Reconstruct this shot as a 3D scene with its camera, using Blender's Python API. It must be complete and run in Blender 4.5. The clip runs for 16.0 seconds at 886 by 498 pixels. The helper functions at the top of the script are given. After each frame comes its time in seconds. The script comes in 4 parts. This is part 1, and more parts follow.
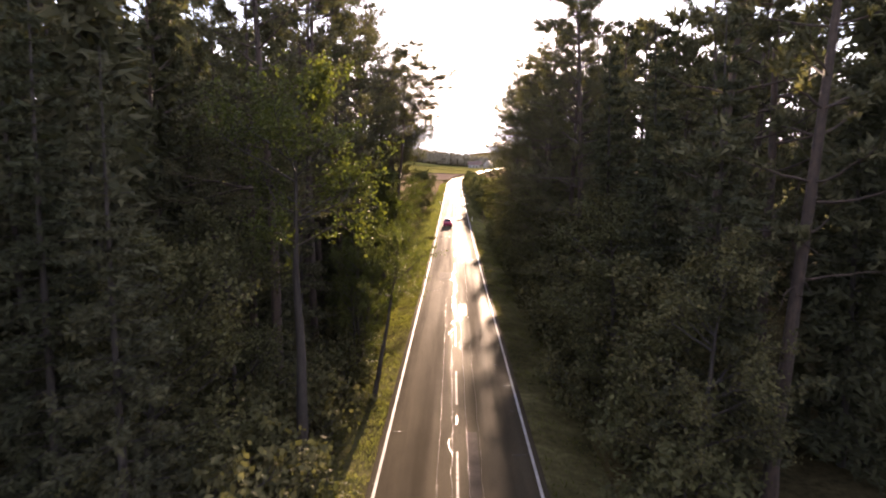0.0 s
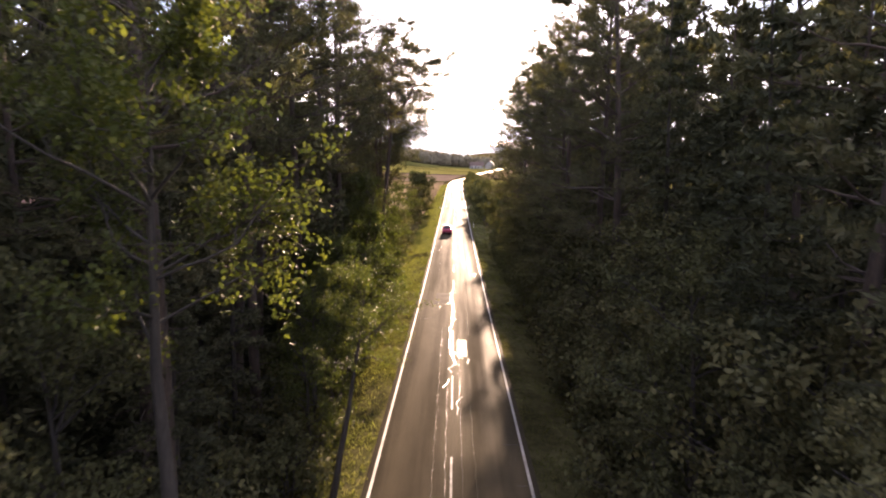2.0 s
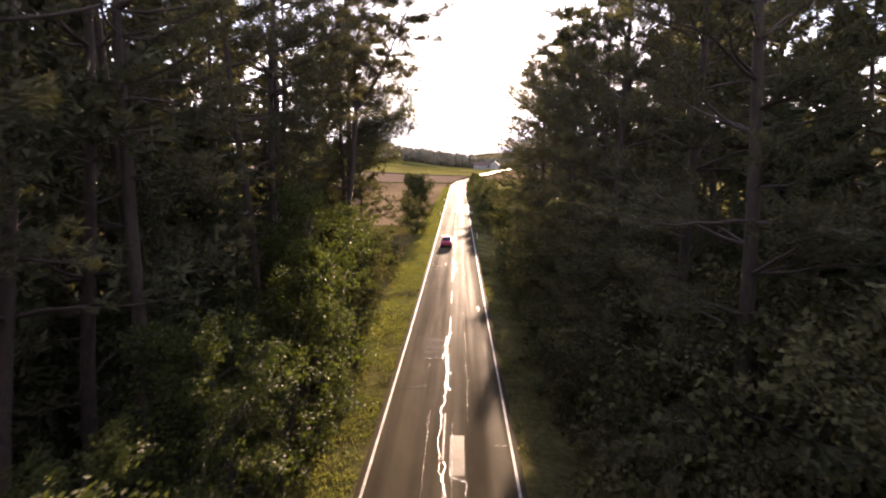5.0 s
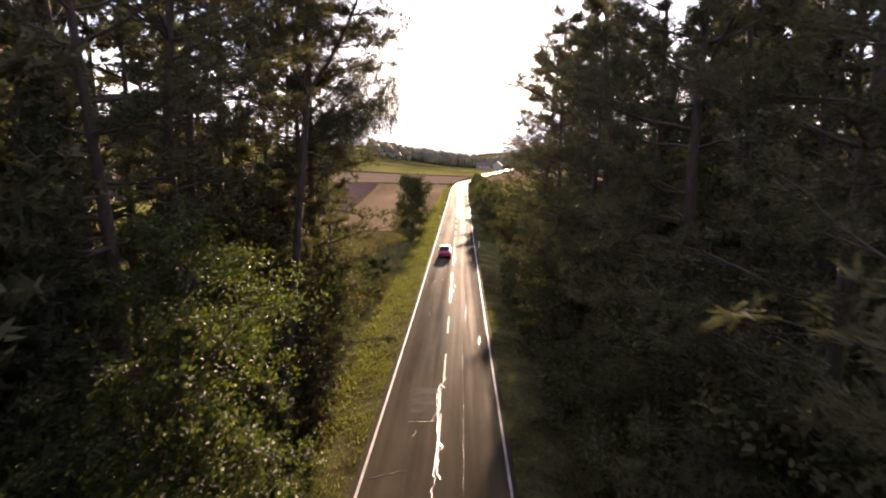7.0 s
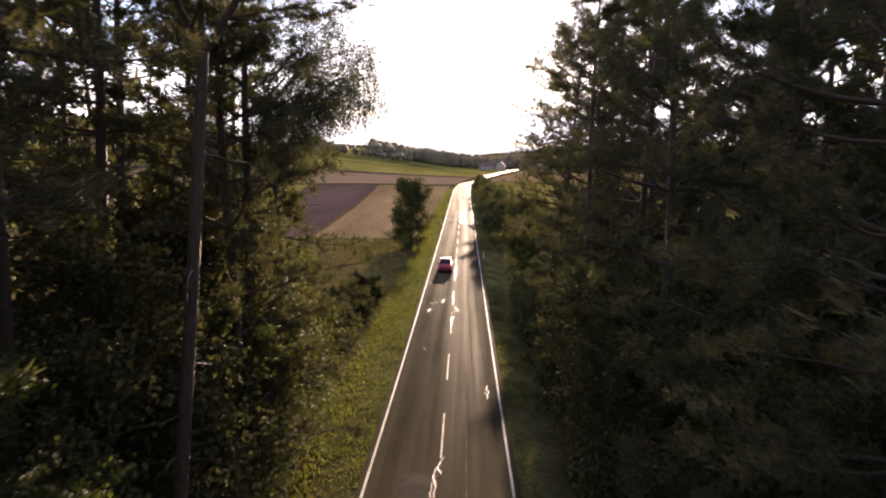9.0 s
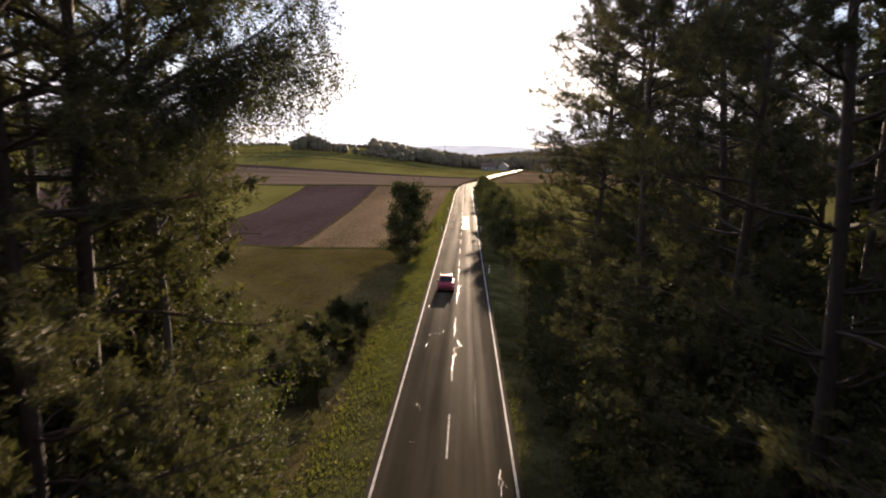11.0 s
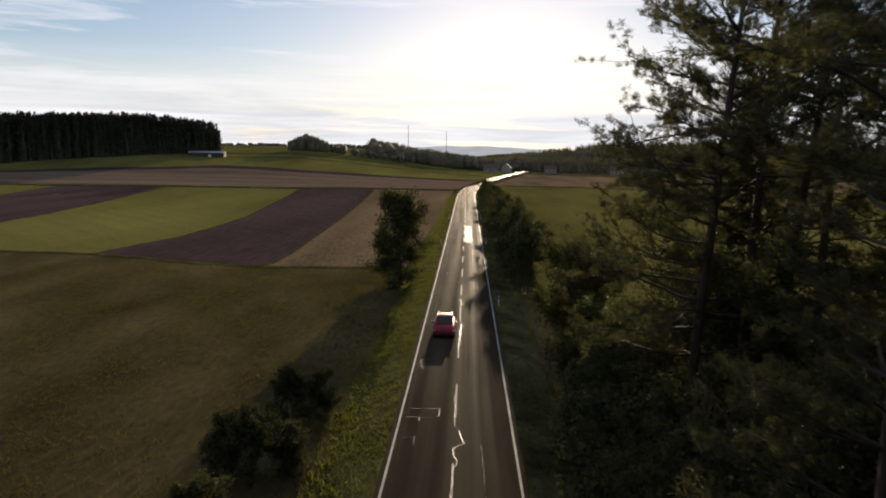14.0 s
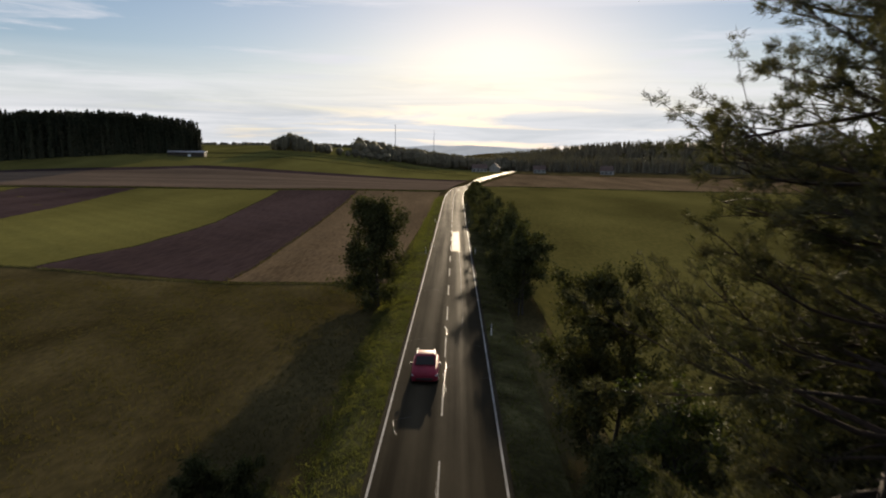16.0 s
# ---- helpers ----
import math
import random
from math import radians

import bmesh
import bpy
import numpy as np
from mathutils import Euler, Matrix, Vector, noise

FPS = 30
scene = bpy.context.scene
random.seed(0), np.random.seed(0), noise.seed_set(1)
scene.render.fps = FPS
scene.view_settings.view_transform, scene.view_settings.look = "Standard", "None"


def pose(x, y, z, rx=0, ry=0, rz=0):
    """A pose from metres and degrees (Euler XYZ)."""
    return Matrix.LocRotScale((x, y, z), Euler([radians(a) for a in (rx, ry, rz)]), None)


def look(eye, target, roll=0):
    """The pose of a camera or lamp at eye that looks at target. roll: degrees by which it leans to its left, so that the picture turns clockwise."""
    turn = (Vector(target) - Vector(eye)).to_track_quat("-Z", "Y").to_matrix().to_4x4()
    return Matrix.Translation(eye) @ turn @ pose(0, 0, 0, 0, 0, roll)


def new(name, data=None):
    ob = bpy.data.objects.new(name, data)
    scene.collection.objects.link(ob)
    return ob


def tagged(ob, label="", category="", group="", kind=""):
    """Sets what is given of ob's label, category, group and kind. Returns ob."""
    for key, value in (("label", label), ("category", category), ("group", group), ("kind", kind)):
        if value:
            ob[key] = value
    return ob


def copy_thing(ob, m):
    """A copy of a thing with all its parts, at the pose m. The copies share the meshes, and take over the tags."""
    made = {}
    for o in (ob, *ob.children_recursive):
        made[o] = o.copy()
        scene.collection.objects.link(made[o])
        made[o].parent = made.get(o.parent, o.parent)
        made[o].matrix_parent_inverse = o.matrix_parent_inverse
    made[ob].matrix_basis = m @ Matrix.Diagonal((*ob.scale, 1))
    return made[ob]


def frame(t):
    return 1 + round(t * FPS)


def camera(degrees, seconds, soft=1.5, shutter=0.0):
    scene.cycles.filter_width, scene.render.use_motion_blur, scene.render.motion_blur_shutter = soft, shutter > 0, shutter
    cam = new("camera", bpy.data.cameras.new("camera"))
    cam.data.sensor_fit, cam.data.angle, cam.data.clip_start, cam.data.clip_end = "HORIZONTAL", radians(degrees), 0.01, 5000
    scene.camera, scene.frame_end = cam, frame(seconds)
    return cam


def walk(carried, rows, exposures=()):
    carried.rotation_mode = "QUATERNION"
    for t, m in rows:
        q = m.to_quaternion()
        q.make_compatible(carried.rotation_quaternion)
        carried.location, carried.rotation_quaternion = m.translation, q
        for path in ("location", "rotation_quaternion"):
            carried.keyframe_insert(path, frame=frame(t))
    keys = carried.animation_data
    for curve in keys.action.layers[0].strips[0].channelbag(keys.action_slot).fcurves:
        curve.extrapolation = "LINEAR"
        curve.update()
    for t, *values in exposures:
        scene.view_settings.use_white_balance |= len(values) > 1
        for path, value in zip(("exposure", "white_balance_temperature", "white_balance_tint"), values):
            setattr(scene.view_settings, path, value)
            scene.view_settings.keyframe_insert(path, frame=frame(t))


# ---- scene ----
cam = camera(66.0, 16.0, soft=2.0, shutter=0.5)
PATH = [
    (0, -0.197, -3.525, 12.54, 0.862, -8.014, -0.002),
    (0.5, -0.116, -0.549, 12.549, 0.843, -8.017, -0.04),
    (1, -0.036, 2.426, 12.558, 0.891, -7.99, -0.047),
    (1.5, 0.042, 5.397, 12.565, 0.962, -7.985, -0.054),
    (2, 0.116, 8.365, 12.57, 0.989, -7.971, -0.059),
    (2.5, 0.187, 11.327, 12.572, 1.011, -7.977, -0.111),
    (3, 0.26, 14.279, 12.572, 1.066, -7.972, -0.147),
    (3.5, 0.343, 17.218, 12.571, 1.124, -7.941, -0.173),
    (4, 0.441, 20.14, 12.572, 1.203, -7.961, -0.069),
    (6.5, 0.99, 34.477, 12.607, 1.526, -7.977, -0.27),
    (7, 1.022, 37.307, 12.621, 1.513, -7.995, -0.318),
    (7.5, 1.024, 40.131, 12.637, 1.589, -7.998, -0.279),
    (8, 1.011, 42.95, 12.658, 1.655, -7.984, -0.231),
    (8.5, 0.993, 45.767, 12.685, 1.691, -7.992, -0.285),
    (9, 0.972, 48.587, 12.716, 1.714, -7.988, -0.365),
    (9.5, 0.943, 51.411, 12.754, 1.761, -7.996, -0.345),
    (10, 0.903, 54.245, 12.799, 1.774, -7.997, -0.38),
    (12.5, 0.599, 68.619, 13.077, 1.986, -7.963, -0.491),
    (13, 0.555, 71.541, 13.126, 1.944, -7.923, -0.539),
    (13.5, 0.527, 74.472, 13.168, 1.969, -7.942, -0.553),
    (14, 0.519, 77.405, 13.202, 1.99, -7.933, -0.566),
    (14.5, 0.531, 80.332, 13.227, 1.93, -7.944, -0.53),
    (15, 0.561, 83.254, 13.245, 1.514, -7.937, -0.527),
    (15.5, 0.601, 86.173, 13.259, 1.037, -7.94, -0.529),
    (16, 0.647, 89.09, 13.27, 0.982, -7.973, -0.54),
]
walk(cam, [(t, pose(x, y, z, 0, 0, yaw) @ pose(0, 0, 0, 90 + pitch) @ pose(0, 0, 0, 0, 0, -roll)) for t, x, y, z, yaw, pitch, roll in PATH],
     exposures=[(0.0, 3.1, 6850, 38), (4.0, 2.95, 6850, 38), (8.0, 2.5, 6700, 35), (10.0, 2.05, 6600, 31), (12.5, 1.12, 6500, 24), (14.5, 0.84, 6350, 18), (16.0, 0.68, 6300, 17)])

# ---- world and sun ----
SUN_AZ, SUN_EL = 3.5, 8.7
world = bpy.data.worlds.new("sky")
scene.world = world
world.use_nodes = True


def build_sky():
    nt = world.node_tree
    nt.nodes.clear()
    out = nt.nodes.new("ShaderNodeOutputWorld")
    bg = nt.nodes.new("ShaderNodeBackground")
    sky = nt.nodes.new("ShaderNodeTexSky")
    sky.sky_type, sky.sun_disc = "NISHITA", False
    sky.sun_elevation, sky.sun_rotation = radians(SUN_EL), radians(SUN_AZ)
    sky.altitude, sky.air_density, sky.dust_density, sky.ozone_density = 500, 1.0, 0.35, 1.5
    # thin streaked cloud above, a grey-white bank low over the horizon
    co = nt.nodes.new("ShaderNodeTexCoord")

    def streaks(scale, place, detail, low, high, top):
        mp = nt.nodes.new("ShaderNodeMapping")
        mp.inputs["Scale"].default_value, mp.inputs["Location"].default_value = scale, place
        nz = nt.nodes.new("ShaderNodeTexNoise")
        nz.inputs["Scale"].default_value, nz.inputs["Detail"].default_value, nz.inputs["Roughness"].default_value = 1.7, detail, 0.6
        nz.inputs["Distortion"].default_value = 0.6
        ramp = nt.nodes.new("ShaderNodeValToRGB")
        for el, pos, v in zip(ramp.color_ramp.elements, (low, high), (0, top)):
            el.position, el.color = pos, (v, v, v, 1)
        nt.links.new(co.outputs["Generated"], mp.inputs["Vector"])
        nt.links.new(mp.outputs["Vector"], nz.inputs["Vector"])
        nt.links.new(nz.outputs["Fac"], ramp.inputs["Fac"])
        return ramp.outputs["Color"]

    def mixed(kind, fac, a, b):
        m = nt.nodes.new("ShaderNodeMix")
        m.data_type, m.blend_type = "RGBA", kind
        for sock, v in (("Factor", fac), ("A", a), ("B", b)):
            if isinstance(v, tuple):
                m.inputs[sock].default_value = (*v, 1)
            elif isinstance(v, float):
                m.inputs[sock].default_value = v
            else:
                nt.links.new(v, m.inputs[sock])
        return m.outputs["Result"]

    def height_mask(z0, v0, z1, v1):
        sep = nt.nodes.new("ShaderNodeSeparateXYZ")
        rng_node = nt.nodes.new("ShaderNodeMapRange")
        for sock, v in (("From Min", z0), ("From Max", z1), ("To Min", v0), ("To Max", v1)):
            rng_node.inputs[sock].default_value = v
        nt.links.new(co.outputs["Generated"], sep.inputs["Vector"])
        nt.links.new(sep.outputs["Z"], rng_node.inputs["Value"])
        return rng_node.outputs["Result"]

    calm = nt.nodes.new("ShaderNodeHueSaturation")
    calm.inputs["Saturation"].default_value = 1.12
    nt.links.new(sky.outputs["Color"], calm.inputs["Color"])
    soft = nt.nodes.new("ShaderNodeGamma")
    soft.inputs["Gamma"].default_value = 0.65
    nt.links.new(calm.outputs["Color"], soft.inputs["Color"])
    lifted = mixed("MULTIPLY", 1.0, soft.outputs["Color"], (2.08, 2.14, 2.4))
    veil = mixed("MIX", 0.5, calm.outputs["Color"], lifted)
    wisp = mixed("MIX", streaks((1.2, 1.2, 16.0), (0.4, 0.1, 0.2), 10, 0.47, 0.64, 0.9), veil, mixed("LIGHTEN", 1.0, veil, (9.2, 9.3, 9.2)))
    bank = mixed("MIX", streaks((2.2, 2.2, 30.0), (2.1, 0.6, 0.4), 9, 0.36, 0.62, 1.0), (7.0, 7.45, 7.3), (9.4, 9.6, 9.2))
    cover = mixed("MULTIPLY", 1.0, height_mask(0.05, 1.0, 0.14, 0.0), streaks((1.6, 1.6, 20.0), (0.3, 1.7, 1.1), 8, 0.22, 0.46, 1.0))
    nt.links.new(mixed("MIX", cover, wisp, bank), bg.inputs["Color"])
    bg.inputs["Strength"].default_value = 0.055
    nt.links.new(bg.outputs["Background"], out.inputs["Surface"])


build_sky()
sun = new("sun", bpy.data.lights.new("sun", "SUN"))
sun.data.energy, sun.data.angle, sun.data.color = 5.0, radians(0.6), (1.0, 0.82, 0.53)
sun.matrix_world = look((0, 0, 0), (-math.sin(radians(SUN_AZ)) * math.cos(radians(SUN_EL)), -math.cos(radians(SUN_AZ)) * math.cos(radians(SUN_EL)), -math.sin(radians(SUN_EL))))

# ---- materials ----
def nodes_of(name):
    m = bpy.data.materials.new(name)
    m.use_nodes = True
    return m, m.node_tree, m.node_tree.nodes["Principled BSDF"]


def noise_node(nt, scale, detail=4, rough=0.55, stretch=None, distort=0.0):
    co = nt.nodes.new("ShaderNodeTexCoord")
    n = nt.nodes.new("ShaderNodeTexNoise")
    n.inputs["Scale"].default_value, n.inputs["Detail"].default_value, n.inputs["Roughness"].default_value = scale, detail, rough
    n.inputs["Distortion"].default_value = distort
    if stretch:
        mp = nt.nodes.new("ShaderNodeMapping")
        mp.inputs["Scale"].default_value = stretch
        nt.links.new(co.outputs["Object"], mp.inputs["Vector"])
        nt.links.new(mp.outputs["Vector"], n.inputs["Vector"])
    else:
        nt.links.new(co.outputs["Object"], n.inputs["Vector"])
    return n


def ramp_node(nt, fac, stops):
    r = nt.nodes.new("ShaderNodeValToRGB")
    els = r.color_ramp.elements
    while len(els) < len(stops):
        els.new(0.5)
    for e, (pos, col) in zip(els, stops):
        e.position, e.color = pos, (*col, 1)
    nt.links.new(fac, r.inputs["Fac"])
    return r


def blend(nt, kind, fac, a, b):
    m = nt.nodes.new("ShaderNodeMix")
    m.data_type, m.blend_type = "RGBA", kind
    for sock, v in (("Factor", fac), ("A", a), ("B", b)):
        if isinstance(v, (int, float)):
            m.inputs[sock].default_value = v if sock == "Factor" else (v, v, v, 1)
        elif isinstance(v, tuple):
            m.inputs[sock].default_value = (*v, 1)
        else:
            nt.links.new(v, m.inputs[sock])
    return m.outputs["Result"]


def bump(nt, bsdf, height, strength, distance):
    b = nt.nodes.new("ShaderNodeBump")
    b.inputs["Strength"].default_value, b.inputs["Distance"].default_value = strength, distance
    nt.links.new(height, b.inputs["Height"])
    nt.links.new(b.outputs["Normal"], bsdf.inputs["Normal"])


def surface(name, dark, light, scale, rough=0.8, big=None, relief=0.0, stretch=None, metal=0.0, spec=0.5, deep=0.62):
    """Two-scale noise between two tones, with fine relief."""
    m, nt, bsdf = nodes_of(name)
    small = noise_node(nt, scale, 6, 0.65, stretch)
    large = noise_node(nt, big or scale * 0.07, 3, 0.5, stretch)
    r1 = ramp_node(nt, small.outputs["Fac"], [(0.3, dark), (0.7, light)])
    r2 = ramp_node(nt, large.outputs["Fac"], [(0.3, (deep, deep, deep)), (0.7, (1.15, 1.15, 1.15))])
    nt.links.new(blend(nt, "MULTIPLY", 1.0, r1.outputs["Color"], r2.outputs["Color"]), bsdf.inputs["Base Color"])
    bsdf.inputs["Roughness"].default_value, bsdf.inputs["Metallic"].default_value = rough, metal
    bsdf.inputs["Specular IOR Level"].default_value = spec
    if relief:
        bump(nt, bsdf, small.outputs["Fac"], 0.6, relief)
    return m


def foliage(name, dark, light, through_light=0.5, gloss=0.7, shine=0.2):
    """Leaves: tone by leaf and by clump, light passes through."""
    m, nt, bsdf = nodes_of(name)
    geo = nt.nodes.new("ShaderNodeNewGeometry")
    obi = nt.nodes.new("ShaderNodeObjectInfo")
    clump = noise_node(nt, 0.9, 2)
    leaf = ramp_node(nt, geo.outputs["Random Per Island"], [(0.0, dark), (1.0, light)])
    tone = ramp_node(nt, clump.outputs["Fac"], [(0.3, (0.7, 0.75, 0.7)), (0.7, (1.2, 1.15, 1.0))])
    tree = ramp_node(nt, obi.outputs["Random"], [(0.0, (0.8, 0.85, 0.8)), (1.0, (1.15, 1.1, 1.05))])
    col = blend(nt, "MULTIPLY", 1.0, blend(nt, "MULTIPLY", 1.0, leaf.outputs["Color"], tone.outputs["Color"]), tree.outputs["Color"])
    nt.links.new(col, bsdf.inputs["Base Color"])
    bsdf.inputs["Roughness"].default_value, bsdf.inputs["Specular IOR Level"].default_value = gloss, shine
    tl = nt.nodes.new("ShaderNodeBsdfTranslucent")
    nt.links.new(blend(nt, "MULTIPLY", 1.0, col, (1.35, 1.45, 0.72)), tl.inputs["Color"])
    mixer = nt.nodes.new("ShaderNodeMixShader")
    mixer.inputs["Fac"].default_value = through_light
    nt.links.new(bsdf.outputs["BSDF"], mixer.inputs[1])
    nt.links.new(tl.outputs["BSDF"], mixer.inputs[2])
    nt.links.new(mixer.outputs["Shader"], nt.nodes["Material Output"].inputs["Surface"])
    return m


OAK_LEAF = foliage("oak_leaf", (0.034, 0.046, 0.013), (0.074, 0.084, 0.023), 0.3)
BIRCH_LEAF = foliage("birch_leaf", (0.038, 0.044, 0.02), (0.076, 0.082, 0.034), 0.3)
BUSH_LEAF = foliage("bush_leaf", (0.056, 0.056, 0.032), (0.102, 0.098, 0.052), 0.15, 0.9, 0.06)
# darker copy of bush_leaf: the hedges' backlit shade put into their colour
SHADED_HEDGE_LEAF = foliage("shaded_hedge_leaf", (0.045, 0.05, 0.026), (0.085, 0.085, 0.042), 0.16, 0.9, 0.04)
PINE_NEEDLE = foliage("pine_needle", (0.062, 0.062, 0.042), (0.108, 0.103, 0.066), 0.17, 0.8, 0.06)
# spruce needles darkened, with the far wood's shadow side painted into the tone
SHADED_SPRUCE = foliage("shaded_spruce", (0.026, 0.028, 0.022), (0.048, 0.05, 0.036), 0.04, 0.9, 0.03)
SPRUCE_NEEDLE = foliage("spruce_needle", (0.044, 0.048, 0.034), (0.078, 0.08, 0.052), 0.15, 0.8, 0.06)
GRASS_BLADE = foliage("grass_blade", (0.054, 0.058, 0.024), (0.09, 0.092, 0.04), 0.42, 0.9, 0.03)
VERGE = surface("verge", (0.045, 0.045, 0.02), (0.11, 0.1, 0.045), 2.6, 1.0, 0.35, 0.05, spec=0.0, deep=0.4)
DRY_BLADE = foliage("dry_blade", (0.075, 0.062, 0.028), (0.13, 0.105, 0.045), 0.2, 0.9)
MEADOW_BLADE = foliage("meadow_blade", (0.046, 0.039, 0.017), (0.076, 0.062, 0.028), 0.36, 0.9, 0.02)
PINE_BARK = surface("pine_bark", (0.028, 0.022, 0.018), (0.085, 0.057, 0.041), 9.0, 0.9, 0.4, 0.02, (1, 1, 0.35))
OAK_BARK = surface("oak_bark", (0.022, 0.019, 0.016), (0.055, 0.046, 0.037), 12.0, 0.9, 0.6, 0.02, (1, 1, 0.3))
BIRCH_BARK = surface("birch_bark", (0.035, 0.033, 0.029), (0.15, 0.145, 0.13), 5.0, 0.85, 0.8, 0.005, (1, 1, 2.5))
MEADOW = surface("meadow", (0.05, 0.043, 0.02), (0.098, 0.078, 0.035), 2.2, 1.0, 0.11, 0.02, (1.0, 0.35, 1), spec=0.0, deep=0.42)
FOREST_FLOOR = surface("forest_floor", (0.025, 0.022, 0.012), (0.07, 0.06, 0.03), 2.5, 1.0, 0.2, 0.05, spec=0.0)
GREEN_CROP = surface("green_crop", (0.1, 0.096, 0.028), (0.15, 0.138, 0.043), 2.0, 1.0, 0.03, 0.015, (1, 0.25, 1), spec=0.0)
SOIL = surface("soil", (0.042, 0.03, 0.03), (0.074, 0.052, 0.051), 1.6, 1.0, 0.05, 0.03, (1, 0.12, 1), spec=0.0)
BROWN_SOIL = surface("brown_soil", (0.1, 0.075, 0.056), (0.19, 0.14, 0.1), 1.1, 1.0, 0.08, 0.03, (0.04, 1, 1), spec=0.0)
STUBBLE = surface("stubble", (0.088, 0.064, 0.039), (0.19, 0.138, 0.083), 2.6, 1.0, 0.08, 0.03, (1, 0.15, 1), spec=0.0)
PASTURE = surface("pasture", (0.078, 0.074, 0.023), (0.125, 0.112, 0.035), 1.4, 1.0, 0.04, 0.015, (1, 0.3, 1), spec=0.0)
ROAD_PAINT = surface("road_paint", (0.2, 0.2, 0.19), (0.38, 0.38, 0.365), 6.0, 0.75, 0.7, 0.001, spec=0.06)
WORN_PAINT = surface("worn_paint", (0.07, 0.068, 0.06), (0.32, 0.32, 0.30), 4.0, 0.75, 0.5, 0.001, spec=0.06)
SEAL = surface("seal", (0.012, 0.012, 0.012), (0.03, 0.03, 0.03), 7.0, 0.34, 0.9, 0.002, spec=0.45)
PATCH = surface("patch", (0.035, 0.031, 0.027), (0.06, 0.053, 0.046), 22.0, 0.75, 0.8, 0.002, spec=0.001)
SMOOTH_PATCH = surface("smooth_patch", (0.035, 0.031, 0.025), (0.055, 0.049, 0.04), 22.0, 0.55, 0.8, 0.002, spec=0.005)
CAR_PAINT = surface("car_paint", (0.22, 0.03, 0.05), (0.26, 0.038, 0.06), 2.0, 0.55, 0.5, 0.0, metal=0.0, spec=0.06)
DARK_GLASS = surface("dark_glass", (0.006, 0.0065, 0.007), (0.01, 0.0105, 0.011), 2.0, 0.08, 0.5, 0.0, spec=0.25)
TYRE = surface("tyre", (0.012, 0.012, 0.012), (0.022, 0.022, 0.022), 30.0, 0.85, 2.0, 0.001)
LAMP_GLASS = surface("lamp_glass", (0.6, 0.6, 0.62), (0.8, 0.8, 0.8), 5.0, 0.1, 1.0, 0.0, spec=0.8)
PLASTER = surface("plaster", (0.24, 0.23, 0.21), (0.36, 0.35, 0.32), 3.0, 0.9, 0.4, 0.002)
ROOF_TILE = surface("roof_tile", (0.085, 0.055, 0.045), (0.15, 0.095, 0.075), 4.0, 0.85, 0.3, 0.01)
GREY_METAL = surface("grey_metal", (0.25, 0.25, 0.26), (0.4, 0.4, 0.42), 3.0, 0.45, 0.4, 0.0, metal=0.6)
DARK_WOOD = surface("dark_wood", (0.03, 0.025, 0.02), (0.07, 0.055, 0.04), 3.0, 0.9, 0.5, 0.005)
WHITE_PLASTIC = surface("white_plastic", (0.6, 0.6, 0.58), (0.8, 0.8, 0.78), 9.0, 0.45, 1.5, 0.0)
BLACK_PLASTIC = surface("black_plastic", (0.012, 0.012, 0.013), (0.03, 0.03, 0.03), 9.0, 0.5, 1.5, 0.0)
# distant leaves: haze painted in as a paler, browner base tone
HAZED_WOOD = foliage("far_wood", (0.11, 0.096, 0.078), (0.17, 0.148, 0.118), 0.12, 0.8)


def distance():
    """Far hills at the edge of sight; their air light is painted as a pale glow."""
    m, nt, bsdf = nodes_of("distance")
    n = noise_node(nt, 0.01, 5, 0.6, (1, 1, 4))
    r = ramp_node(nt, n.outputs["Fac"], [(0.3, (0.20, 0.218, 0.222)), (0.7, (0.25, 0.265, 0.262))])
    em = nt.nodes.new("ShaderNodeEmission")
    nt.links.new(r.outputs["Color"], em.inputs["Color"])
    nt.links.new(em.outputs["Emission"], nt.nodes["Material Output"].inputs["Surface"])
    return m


HAZE_GLOW = distance()


def asphalt():
    m, nt, bsdf = nodes_of("asphalt")
    grain = noise_node(nt, 60.0, 4, 0.7)
    lanes = noise_node(nt, 1.1, 3, 0.5, (1.0, 0.012, 1))
    stain = noise_node(nt, 0.35, 5, 0.6, (1.0, 0.25, 1))
    a = ramp_node(nt, grain.outputs["Fac"], [(0.3, (0.028, 0.0242, 0.0168)), (0.7, (0.054, 0.047, 0.0335))])
    b = ramp_node(nt, lanes.outputs["Fac"], [(0.35, (0.72, 0.72, 0.72)), (0.65, (1.25, 1.23, 1.2))])
    c = ramp_node(nt, stain.outputs["Fac"], [(0.35, (0.8, 0.8, 0.8)), (0.6, (1.1, 1.1, 1.08))])
    col = blend(nt, "MULTIPLY", 1.0, blend(nt, "MULTIPLY", 1.0, a.outputs["Color"], b.outputs["Color"]), c.outputs["Color"])
    nt.links.new(col, bsdf.inputs["Base Color"])
    rr = ramp_node(nt, lanes.outputs["Fac"], [(0.35, (0.66, 0.66, 0.66)), (0.65, (0.44, 0.44, 0.44))])
    nt.links.new(rr.outputs["Color"], bsdf.inputs["Roughness"])
    bsdf.inputs["Specular IOR Level"].default_value = 0.0002
    bump(nt, bsdf, grain.outputs["Fac"], 0.4, 0.003)
    return m


ASPHALT = asphalt()

